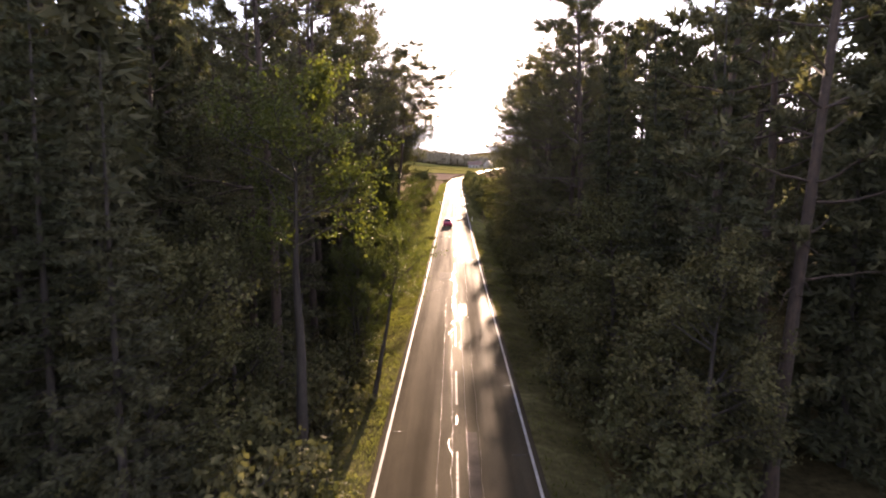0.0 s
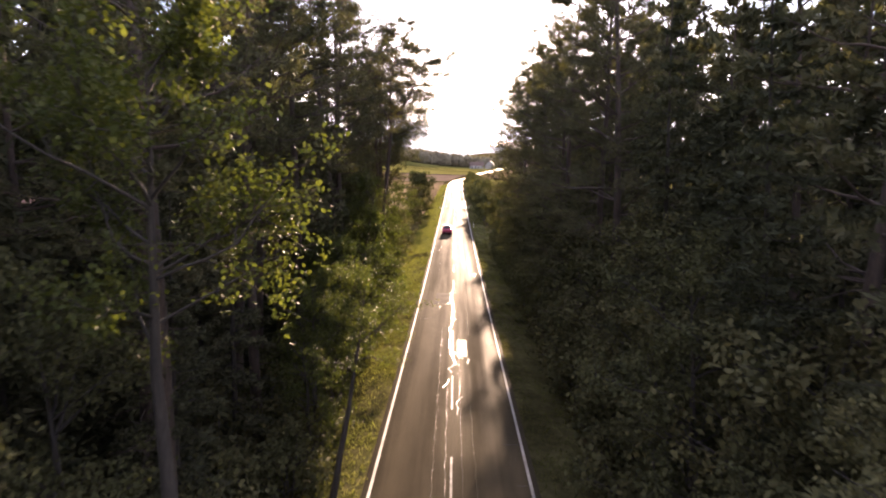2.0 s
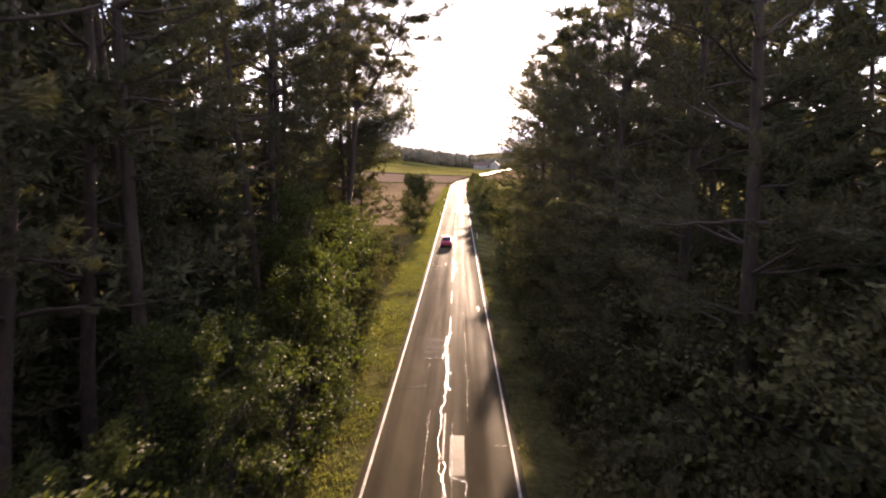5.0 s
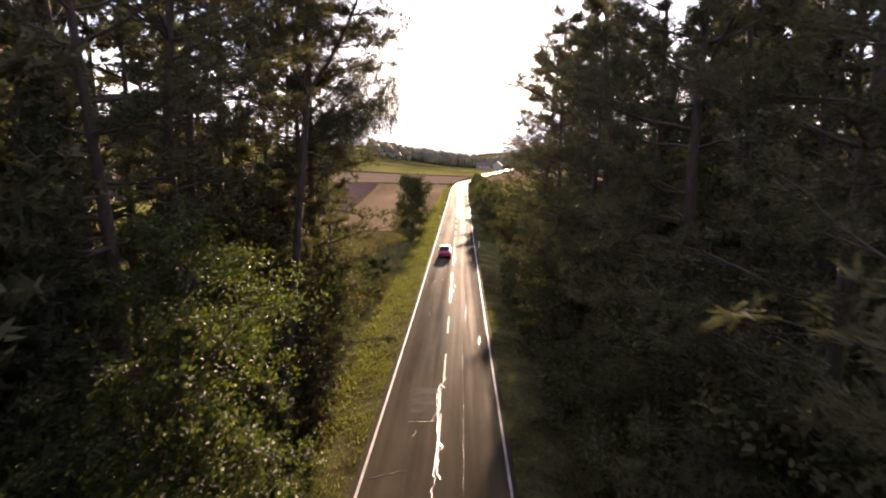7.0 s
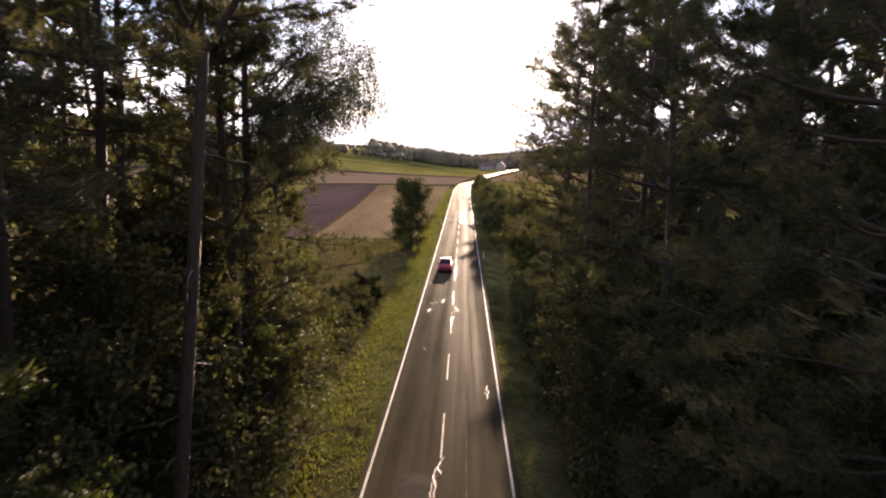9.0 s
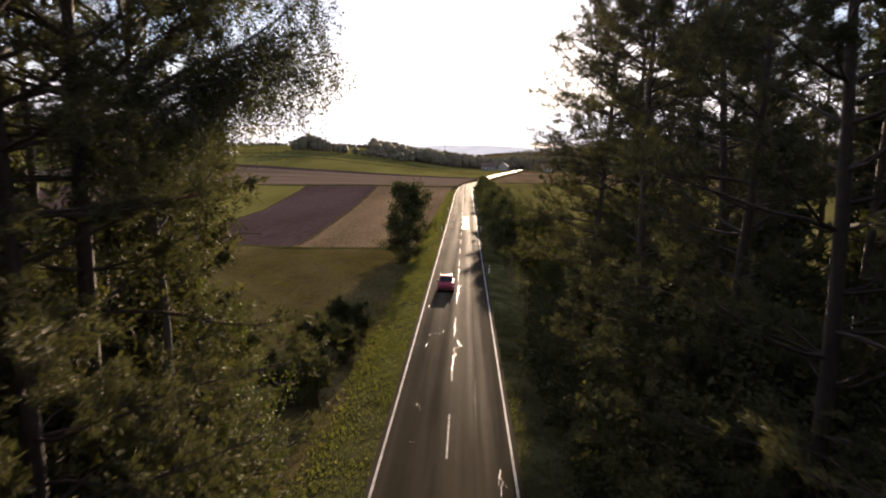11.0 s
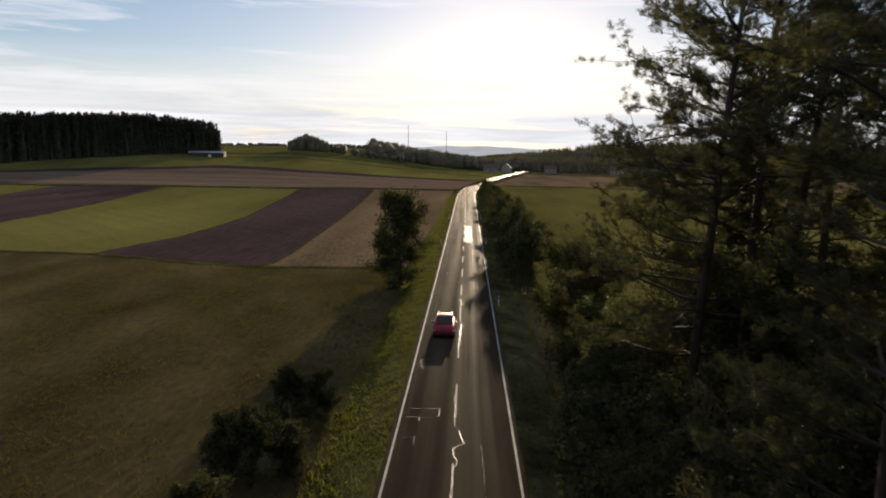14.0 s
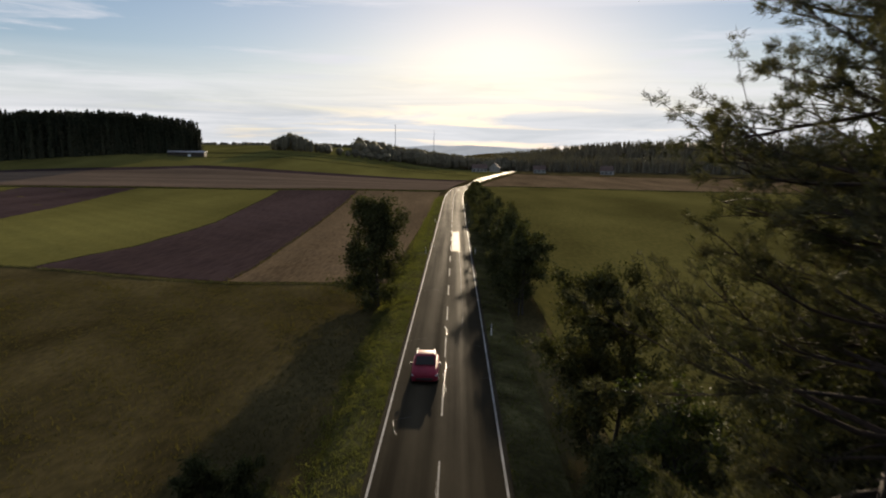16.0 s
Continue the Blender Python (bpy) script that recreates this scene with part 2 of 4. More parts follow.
# ---- building helpers ----
def fast_mesh(name, verts, faces, mat=None, smooth=False):
    verts, faces = np.asarray(verts, np.float32), np.asarray(faces, np.int32)
    me = bpy.data.meshes.new(name)
    n, k = faces.shape
    me.vertices.add(len(verts))
    me.vertices.foreach_set("co", verts.ravel())
    me.loops.add(n * k)
    me.loops.foreach_set("vertex_index", faces.ravel())
    me.polygons.add(n)
    me.polygons.foreach_set("loop_start", np.arange(0, n * k, k, dtype=np.int32))
    me.update(calc_edges=True)
    me.validate()
    if mat:
        me.materials.append(mat)
    me.polygons.foreach_set("use_smooth", np.full(n, smooth))
    return me


def part(name, me, parent, label=""):
    ob = new(name, me)
    ob.parent = parent
    return tagged(ob, label)


def bm_mesh(name, bm, mat):
    me = bpy.data.meshes.new(name)
    bm.to_mesh(me)
    bm.free()
    me.materials.append(mat)
    return me


def box(bm, x0, x1, y0, y1, z0, z1, bevel=0.0):
    r = bmesh.ops.create_cube(bm, size=1.0, matrix=Matrix.LocRotScale(((x0 + x1) / 2, (y0 + y1) / 2, (z0 + z1) / 2), None, (x1 - x0, y1 - y0, z1 - z0)))
    if bevel:
        es = list({e for v in r["verts"] for e in v.link_edges})
        bmesh.ops.bevel(bm, geom=es, offset=bevel, segments=2, affect="EDGES")


class Pile:
    """Collects quads or triangles of one mesh."""
    def __init__(self):
        self.v, self.f, self.n = [], [], 0

    def add(self, v, f):
        v = np.asarray(v, float).reshape(-1, 3)
        self.v.append(v)
        self.f.append(np.asarray(f, int) + self.n)
        self.n += len(v)

    def mesh(self, name, mat, smooth=False):
        return fast_mesh(name, np.concatenate(self.v), np.concatenate(self.f), mat, smooth)


def tube(pile, pts, radii, sides=5):
    pts, radii = np.asarray(pts, float), np.asarray(radii, float)
    d = np.gradient(pts, axis=0)
    d /= np.linalg.norm(d, axis=1)[:, None] + 1e-9
    ref = np.where(np.abs(d[:, 2:3]) > 0.9, np.array([[1.0, 0, 0]]), np.array([[0, 0, 1.0]]))
    u = np.cross(d, ref)
    u /= np.linalg.norm(u, axis=1)[:, None] + 1e-9
    w = np.cross(d, u)
    a = np.linspace(0, 2 * np.pi, sides, endpoint=False)
    ring = pts[:, None] + radii[:, None, None] * (np.cos(a)[None, :, None] * u[:, None] + np.sin(a)[None, :, None] * w[:, None])
    n = len(pts)
    i, j = np.meshgrid(np.arange(n - 1), np.arange(sides), indexing="ij")
    q = np.stack([i * sides + j, i * sides + (j + 1) % sides, (i + 1) * sides + (j + 1) % sides, (i + 1) * sides + j], -1).reshape(-1, 4)
    pile.add(ring.reshape(-1, 3), q)


def path_of(rng, start, way, length, n, wobble, pull):
    """A wandering line; pull is added to its direction at every step."""
    pts, d = [np.array(start, float)], np.array(way, float)
    for _ in range(n):
        d = d / np.linalg.norm(d)
        pts.append(pts[-1] + d * length / n)
        d = d + rng.normal(0, wobble, 3) + np.array(pull)
    return np.array(pts)


def leaves(rng, at, size, spread, flat=0.4):
    """Diamond leaves round the points, facing all ways but mostly up."""
    n = len(at)
    c = at + rng.normal(0, spread, (n, 3))
    a = rng.normal(0, 1, (n, 3))
    a /= np.linalg.norm(a, axis=1)[:, None]
    up = rng.normal(0, flat, (n, 3)) + [0, 0, 1]
    b = np.cross(a, up)
    b /= np.linalg.norm(b, axis=1)[:, None] + 1e-9
    s = size * rng.uniform(0.6, 1.25, (n, 1))
    v = np.stack([c - a * s * 0.5, c + b * s * 0.32 + a * s * 0.05, c + a * s * 0.5, c - b * s * 0.32 + a * s * 0.05], 1)
    v[:, 1::2, 2] += s * 0.1
    return v.reshape(-1, 3), np.arange(n * 4).reshape(n, 4)


def tufts(rng, at, way, size, blades, width=0.16):
    """Needle tufts: narrow blades that fan out from the points along a way."""
    n = len(at)
    c = np.repeat(at, blades, 0) + rng.normal(0, size * 0.25, (n * blades, 3))
    d = np.repeat(way, blades, 0) * 0.6 + rng.normal(0, 0.75, (n * blades, 3)) + [0, 0, 0.25]
    d /= np.linalg.norm(d, axis=1)[:, None]
    s = size * rng.uniform(0.6, 1.3, (n * blades, 1))
    side = np.cross(d, rng.normal(0, 1, (n * blades, 3)))
    side /= np.linalg.norm(side, axis=1)[:, None] + 1e-9
    v = np.stack([c - side * s * width, c + side * s * width, c + d * s], 1)
    return v.reshape(-1, 3), np.arange(n * blades * 3).reshape(-1, 3)


# ---- trees ----
def pine_twigs(rng, wood, at, way, b, length, subs, per, ends, twigs=True):
    """Side twigs of a bough b, with the places and ways of their needle tufts."""
    for s in range(subs):
        f = rng.uniform(0.3, 1.0)
        p = np.array([np.interp(f * 6, np.arange(7), b[:, k]) for k in range(3)])
        out = b[-1] - b[0]
        out = out / np.linalg.norm(out) + rng.normal(0, 0.55, 3) * [1, 1, 0.45] + [0, 0, 0.12]
        t = path_of(rng, p, out, length * rng.uniform(0.18, 0.42), 3, 0.18, (0, 0, 0.06))
        if twigs:
            tube(wood, t, np.linspace(0.018, 0.006, 4), 3)
        for g in rng.uniform(ends, 1.05, per):
            at.append(np.array([np.interp(g * 3, np.arange(4), t[:, k]) for k in range(3)]))
            way.append(out)


def forked_pine(rng, fork=17.3):
    """A leaning pine whose trunk forks into two bare leaders under a light crown."""
    wood, needles, at, way = Pile(), Pile(), [], []
    trunk = path_of(rng, (0, 0, -0.4), (0.105, 0, 1), fork + 0.4, 12, 0.006, (0, 0, 0))
    tube(wood, trunk, np.linspace(0.21, 0.13, 13), 10)
    for k in range(9):
        u = rng.uniform(4, 11)
        base = np.array([np.interp(u, np.arange(13), trunk[:, j]) for j in range(3)])
        a = rng.uniform(0, 6.283)
        b = path_of(rng, base, (math.cos(a), math.sin(a), rng.uniform(-0.3, 0.15)), rng.uniform(0.8, 2.4), 4, 0.16, (0, 0, -0.03))
        tube(wood, b, np.linspace(0.035, 0.008, 5), 4)
    for lead, length, n in (((-0.03, 0.05, 1), 8.5, 13), ((0.62, -0.05, 0.8), 6.5, 12), ((-0.5, 0.3, 0.8), 5.0, 7)):
        stem = path_of(rng, trunk[-1], lead, length, 9, 0.07, (0.01, 0, 0.05))
        tube(wood, stem, np.linspace(0.095, 0.025, 10), 7)
        for k in range(n):
            f = 0.12 + 0.86 * (k + rng.uniform(0, 0.8)) / n
            base = np.array([np.interp(f * 9, np.arange(10), stem[:, j]) for j in range(3)])
            for _ in range(3):
                a = rng.uniform(0, 6.283)
                reach = rng.uniform(1.3, 3.2) * (1.15 - 0.5 * f)
                b = path_of(rng, base, (math.cos(a), math.sin(a), rng.uniform(0.0, 0.5)), reach, 6, 0.15, (0, 0, 0.03))
                tube(wood, b, np.linspace(0.03, 0.01, 7), 5)
                pine_twigs(rng, wood, at, way, b, reach, 9, 8, 0.5)
    at, way = np.array(at), np.array(way)
    needles.add(*tufts(rng, at + rng.normal(0, 0.13, at.shape) * [1, 1, 0.5], way, 0.14, 16, 0.08))
    return wood, needles


def birch(rng, height=21.0):
    """A birch: rising limbs, and twigs that hang from them like strings of leaves."""
    wood, crown, at = Pile(), Pile(), []
    trunk = path_of(rng, (0, 0, -0.4), (0.03, 0, 1), height + 0.4, 14, 0.03, (0.004, 0, 0.03))
    tube(wood, trunk, np.linspace(0.19, 0.02, 15), 9)
    limbs = [(16.2, (0.95, 0.1, 0.85), 5.2, 40), (16.8, (0.85, -0.5, 0.85), 4.9, 38), (17.0, (0.7, 0.55, 0.9), 4.8, 30), (15.8, (0.3, -0.9, 0.8), 4.6, 30), (15.2, (0.95, -0.15, 0.7), 4.7, 34), (17.6, (0.75, -0.2, 1.0), 4.4, 30)]
    for k in range(7):
        a = rng.uniform(-1.25, 1.25)
        limbs.append((rng.uniform(15.0, 18.2), (math.cos(a), math.sin(a), rng.uniform(0.6, 1.0)), rng.uniform(3.2, 4.9), 34))
    for k in range(22):
        z = 13.0 + 6.5 * rng.uniform(0, 1) ** 0.9
        a = k * 2.4 + rng.uniform(-0.5, 0.5)
        limbs.append((z, (math.cos(a), math.sin(a), rng.uniform(0.7, 1.3)), (3.6 - 0.15 * (z - 14.0)) * rng.uniform(0.6, 1.1), 16))
    for z, way, length, strings in limbs:
        base = np.array([np.interp(z / height * 14, np.arange(15), trunk[:, j]) for j in range(3)])
        b = path_of(rng, base, way, length, 8, 0.08, (0, 0, -0.075))
        tube(wood, b, np.linspace(0.018 + 0.011 * length, 0.008, 9), 5)
        for _ in range(strings):
            f = rng.uniform(0.3, 1.0)
            p = np.array([np.interp(f * 8, np.arange(9), b[:, j]) for j in range(3)])
            side = path_of(rng, p, (b[-1] - b[0]) / length * 0.6 + rng.normal(0, 0.55, 3), rng.uniform(0.4, 1.0), 4, 0.15, (0, 0, -0.12))
            tube(wood, side, np.linspace(0.012, 0.006, 5), 3)
            for g in (0.45, 0.7, 0.9, 1.0):
                q = np.array([np.interp(g * 4, np.arange(5), side[:, j]) for j in range(3)])
                hang = path_of(rng, q, (*rng.normal(0, 0.35, 2), -0.6), rng.uniform(0.35, 1.25), 4, 0.1, (0, 0, -0.3))
                tube(wood, hang, np.linspace(0.006, 0.003, 5), 3)
                for h in np.linspace(0.0, 1.0, 17):
                    at.append(np.array([np.interp(h * 4, np.arange(5), hang[:, j]) for j in range(3)]))
    crown.add(*leaves(rng, np.array(at), 0.075, 0.07, 0.9))
    return wood, crown


def pine(rng, height, crown_from=0.45, reach=3.0, whorls=15, subs=5, blades=6, size=0.34, per=6, sides=8, snags=9, thin=0.1, twigs=True, pad=0.1, ends=0.25):
    wood, needles = Pile(), Pile()
    trunk = path_of(rng, (0, 0, -0.4), (rng.normal(0, 0.02), rng.normal(0, 0.02), 1), height + 0.4, 14, 0.018, (0, 0, 0.02))
    r0 = height * 0.0085 + 0.03
    tr = np.linspace(1, 0, 15) ** 0.8 * r0 + 0.025
    tr[0] *= 1.35
    tube(wood, trunk, tr, sides)
    at, way = [], []

    def trunk_at(u):
        return np.array([np.interp(u * 14, np.arange(15), trunk[:, k]) for k in range(3)])

    for k in range(snags):
        u = rng.uniform(0.18, crown_from + 0.08)
        a = rng.uniform(0, 6.283)
        b = path_of(rng, trunk_at(u), (math.cos(a), math.sin(a), rng.uniform(-0.25, 0.2)), rng.uniform(0.8, 2.6), 4, 0.16, (0, 0, -0.03))
        tube(wood, b, np.linspace(0.035, 0.008, 5), 4)
    for w in range(whorls):
        q = (w + rng.uniform(0, 0.7)) / whorls
        u = crown_from + (0.985 - crown_from) * q
        base = trunk_at(u)
        for _ in range(rng.integers(2, 5)):
            a = rng.uniform(0, 6.283)
            length = reach * (0.35 + 0.75 * math.sin(math.pi * min(1, 0.25 + 0.72 * q)) ** 1.2) * rng.uniform(0.5, 1.2)
            rise = 0.05 + 0.5 * q + rng.normal(0, 0.12)
            b = path_of(rng, base, (math.cos(a), math.sin(a), rise), length, 6, 0.13, (0, 0, 0.035))
            tube(wood, b, np.linspace(0.024 + 0.009 * length, 0.01, 7), 5)
            pine_twigs(rng, wood, at, way, b, length, subs, per, ends, twigs)
    at, way = np.array(at), np.array(way)
    at = at + rng.normal(0, pad, at.shape) * [1, 1, 0.5]
    needles.add(*tufts(rng, at, way, size, blades, thin))
    return wood, needles


def broadleaf(rng, height, crown_from=0.12, reach=3.2, limbs=16, subs=6, twigs=5, per=9, size=0.19, lean=(0, 0), stems=1, droop=0.0, top=0.9, spread=0.16, limb=1.0):
    wood, foliage_pile = Pile(), Pile()
    at = []
    for s in range(stems):
        foot = rng.normal(0, 0.35 if stems > 1 else 0, 2)
        trunk = path_of(rng, (*foot, -0.4), (lean[0] + rng.normal(0, 0.06), lean[1] + rng.normal(0, 0.06), 1), (height + 0.4) * rng.uniform(0.8, 1.0) * top, 10, 0.05, (0, 0, 0.03))
        tr = (np.linspace(1, 0.06, 11)) * (height * 0.014 + 0.03) / stems ** 0.5
        tube(wood, trunk, tr, 8)
        for k in range(limbs // stems):
            q = rng.uniform(0, 1) ** 0.85
            u = crown_from + (1 - crown_from) * q
            base = np.array([np.interp(u * 10, np.arange(11), trunk[:, j]) for j in range(3)])
            a = k * 2.4 + rng.uniform(-0.5, 0.5)
            length = reach * (0.3 + 0.8 * math.sin(math.pi * min(1, 0.22 + 0.7 * q))) * rng.uniform(0.6, 1.15)
            b = path_of(rng, base, (math.cos(a), math.sin(a), 0.25 + 0.7 * q), length, 6, 0.15, (0, 0, 0.02 - droop))
            tube(wood, b, np.linspace(0.02 + 0.018 * length * limb, 0.01, 7), 5)
            for j in range(subs):
                f = rng.uniform(0.25, 1.0)
                p = np.array([np.interp(f * 6, np.arange(7), b[:, i]) for i in range(3)])
                w = (b[-1] - b[0]) / length + rng.normal(0, 0.6, 3)
                t = path_of(rng, p, w, length * rng.uniform(0.25, 0.5), 4, 0.2, (0, 0, 0.02 - 2.5 * droop))
                tube(wood, t, np.linspace(0.016, 0.006, 5), 3)
                for i in range(twigs):
                    g = rng.uniform(0.2, 1.0)
                    c = np.array([np.interp(g * 4, np.arange(5), t[:, m]) for m in range(3)])
                    e = path_of(rng, c, w + rng.normal(0, 0.7, 3), rng.uniform(0.25, 0.6) * (1 + 3 * droop), 3, 0.2, (0, 0, -4 * droop))
                    for h in np.linspace(0.2, 1.05, per):
                        at.append(np.array([np.interp(h * 3, np.arange(4), e[:, m]) for m in range(3)]))
    at = np.array(at)
    foliage_pile.add(*leaves(rng, at, size, spread))
    return wood, foliage_pile


def spruce(rng, height, reach=2.6, step=0.5, per=16, size=0.5, blades=3, low=0.06):
    wood, needles = Pile(), Pile()
    trunk = path_of(rng, (0, 0, -0.4), (0, 0, 1), height + 0.4, 8, 0.008, (0, 0, 0.03))
    tube(wood, trunk, np.linspace(1, 0.08, 9) * (height * 0.008 + 0.04), 7)
    at, way = [], []
    z = height * low
    while z < height * 0.985:
        q = z / height
        for _ in range(rng.integers(4, 7)):
            a = rng.uniform(0, 6.283)
            length = reach * (1 - q) ** 0.85 * rng.uniform(0.65, 1.15) + 0.15
            b = path_of(rng, (0, 0, z), (math.cos(a), math.sin(a), 0.1 - 0.45 * (1 - q)), length, 5, 0.06, (0, 0, 0.03))
            tube(wood, b[[0, 2, 5]], np.linspace(0.012 + 0.008 * length, 0.006, 3), 3)
            f = rng.uniform(0.12, 1.03, max(4, int(per * length / reach)))
            pts = np.stack([np.interp(f * 5, np.arange(6), b[:, k]) for k in range(3)], 1)
            out = (b[-1] - b[0]) / length
            side = np.array([-out[1], out[0], 0])
            off = rng.uniform(-1, 1, (len(f), 1)) * 0.28 * length * (1.1 - f[:, None])
            at.append(pts + side * off + [0, 0, -0.06])
            way.append(np.tile(out, (len(f), 1)) + side * np.sign(off) * 0.7 + [0, 0, -0.45])
        z += step * rng.uniform(0.8, 1.25)
    at, way = np.concatenate(at), np.concatenate(way)
    needles.add(*tufts(rng, at, way, size, blades, 0.2))
    return wood, needles


def tree(name, made, bark, leaf, label, category, group=""):
    """A thing out of trunk and crown, waiting far below the land until it is set."""
    root = new(name)
    root.empty_display_size = 0.5
    part("trunk", made[0].mesh("trunk", bark, True), root)
    part("crown", made[1].mesh("crown", leaf), root)
    return tagged(root, label, category, group)

# ---- the land ----
LEVEL_Y = np.arange(0, 340, 20)
LEVEL_Z = np.array([0.0, -0.47, -0.93, -1.43, -1.85, -2.14, -2.26, -2.33, -2.47, -2.56, -2.6, -2.62, -2.64, -2.64, -2.63, -2.61, -2.59])
BEND_Y = [-400, 320, 345, 380, 420, 460, 520, 600, 720, 800, 6000]
BEND_X = [0, 0, 0.15, 1.3, 4.2, 8.7, 17, 30, 52, 66, 66]


def ease(a, b, x):
    t = np.clip((np.asarray(x, float) - a) / (b - a), 0, 1)
    return t * t * (3 - 2 * t)


def bend(y):
    """The road's middle line: straight, then a sweep to the right."""
    y = np.asarray(y, float)
    return sum(np.interp(y + k, BEND_Y, BEND_X) for k in (-14, -7, 0, 7, 14)) / 5


def level(y):
    """The road's height: it runs down out of the wood into the valley."""
    y = np.asarray(y, float)
    smooth = sum(np.interp(y + k, LEVEL_Y, LEVEL_Z) for k in (-8, -4, 0, 4, 8)) / 5
    return smooth + np.where(y < 0, -y * 0.02, 0) - 5.0 * ease(745, 900, y)


def wave(x, y, size, seed):
    return np.sin(x / size + seed) * np.cos(y / size * 0.8 + 2.1 * seed) + 0.5 * np.sin((x + y) / size * 2.3 + seed * 3)


def land(x, y):
    x, y = np.asarray(x, float), np.asarray(y, float)
    d = np.abs(x - bend(y))
    shoulder = np.interp(d, [0, 3.5, 3.9, 5.2, 6.6, 9, 40], [-0.14, -0.14, -0.1, -0.3, -0.62, -0.45, -0.4])
    hill = np.interp(y, [330, 389, 489, 649, 809, 1000, 1300, 5000], [0, 1.4, 7.3, 17.6, 24, 28, 26, 10]) * ease(25, -150, x)
    knoll = 4 * ease(-160, -240, x) * ease(440, 540, y) * ease(660, 560, y)
    far = 26 * ease(785, 960, y) * ease(-60, 260, x)
    rough = 0.05 * wave(x, y, 3.1, 0.4) * ease(5, 10, d) + 0.25 * wave(x, y, 38, 2.0) * ease(12, 60, d)
    return level(y) + shoulder + hill + knoll + far + rough


def grid_faces(n, m):
    i, j = np.meshgrid(np.arange(n - 1), np.arange(m - 1), indexing="ij")
    return np.stack([i * m + j, i * m + j + 1, (i + 1) * m + j + 1, (i + 1) * m + j], -1).reshape(-1, 4)


def build_ground():
    half = list(np.arange(0, 13, 0.6))
    while half[-1] < 3800:
        half.append(half[-1] + max(0.7, (half[-1] - 12) * 0.13))
    s = np.array([-v for v in half[:0:-1]] + half)
    ys = list(np.arange(-260, 0, 12)) + list(np.arange(0, 420, 3.5))
    while ys[-1] < 4700:
        ys.append(ys[-1] + max(4, (ys[-1] - 360) * 0.045))
    ys = np.array(ys)
    S, Y = np.meshgrid(s, ys, indexing="ij")
    X = S + bend(Y)
    v = np.stack([X, Y, land(X, Y)], -1).reshape(-1, 3)
    f = grid_faces(len(s), len(ys))[:, ::-1]
    return tagged(new("ground", fast_mesh("ground", v, f, MEADOW, True)), "rolling meadow land with grassy verges and a shallow ditch", "ground", kind="structure")


def patch(name, near, far_line, mat, label, lift=0.06, n=60, m=60):
    """A field between a near and a far edge, laid on the land. The edges are short lists of (x, y)."""
    def along(line, k):
        line = np.array(line, float)
        t = np.r_[0, np.cumsum(np.linalg.norm(np.diff(line, axis=0), axis=1))]
        q = np.linspace(0, t[-1], k)
        return np.stack([np.interp(q, t, line[:, 0]), np.interp(q, t, line[:, 1])], 1)
    a, b = along(near, n), along(far_line, n)
    w = np.linspace(0, 1, m)[None, :, None]
    p = a[:, None] * (1 - w) + b[:, None] * w
    z = land(p[..., 0], p[..., 1]) + lift + 0.0003 * np.maximum(0, p[..., 1] - 200)
    v = np.concatenate([p, z[..., None]], -1).reshape(-1, 3)
    me = fast_mesh(name, v, grid_faces(n, m)[:, ::-1], mat, True)
    return tagged(new(name, me), label, "field", kind="structure")


build_ground()
PLOUGH_WEST = [(-58, 181), (-56.4, 189), (-54, 206), (-55.4, 247), (-62, 300), (-72, 371)]
PLOUGH_EAST = [(-28, 172.5), (-27.6, 181), (-28.8, 204), (-30.8, 243), (-34, 293), (-40, 374)]
GREEN_WEST = [(-101, 188), (-100, 206), (-105, 247), (-113, 284), (-125, 332), (-130, 369)]
patch("field_ploughed", PLOUGH_WEST, PLOUGH_EAST, SOIL, "dark freshly ploughed strip field with curved edges", n=110)
patch("field_stubble", [(x + 0.3, y + 0.1) for x, y in PLOUGH_EAST], [(-8.2, 174), (-7.6, 210), (-7.0, 246), (-6.4, 296), (-5.6, 378)], STUBBLE, "pale brown stubble field beside the road verge", n=110)
patch("field_green_strip", GREEN_WEST, [(x - 0.3, y) for x, y in PLOUGH_WEST], GREEN_CROP, "bright green strip field between ploughed strips", n=110)
patch("field_ploughed_far", [(-146, 200), (-144, 216), (-150, 255), (-160, 295), (-172, 335), (-178, 369)], [(x - 0.3, y) for x, y in GREEN_WEST], SOIL, "dark ploughed strip field", n=110)
patch("field_green_side", [(-330, 215), (-330, 300), (-330, 362)], [(-146.3, 200), (-144.3, 216), (-150.3, 255), (-160.3, 295), (-172.3, 335), (-178.3, 369)], GREEN_CROP, "green strip field", n=90)
patch("field_brown", [(-420, 355), (-190, 378), (-75, 380), (-3, 392)], [(-420, 420), (-240, 447), (-152, 491), (-99, 485), (-36, 486), (-9, 492), (9, 500)], BROWN_SOIL, "broad brown harrowed field on the slope", 0.12, 120, 40)
patch("field_ploughed_slope", [(-420, 408), (-240, 434), (-152, 474), (-99, 468), (-36, 470), (-9, 478), (6, 482)], [(-420, 420), (-240, 447), (-152, 491), (-99, 485), (-36, 486), (-9, 492), (9, 500)], SOIL, "dark ploughed band along the top of the brown field", 0.2, 120, 12)
patch("field_green_far", [(-420, 422), (-240, 449), (-152, 493), (-99, 487), (-36, 488), (9, 502)], [(-480, 520), (-260, 560), (-160, 610), (-80, 640), (0, 640), (38, 655)], GREEN_CROP, "green field on the far slope", 0.14, 120, 40)
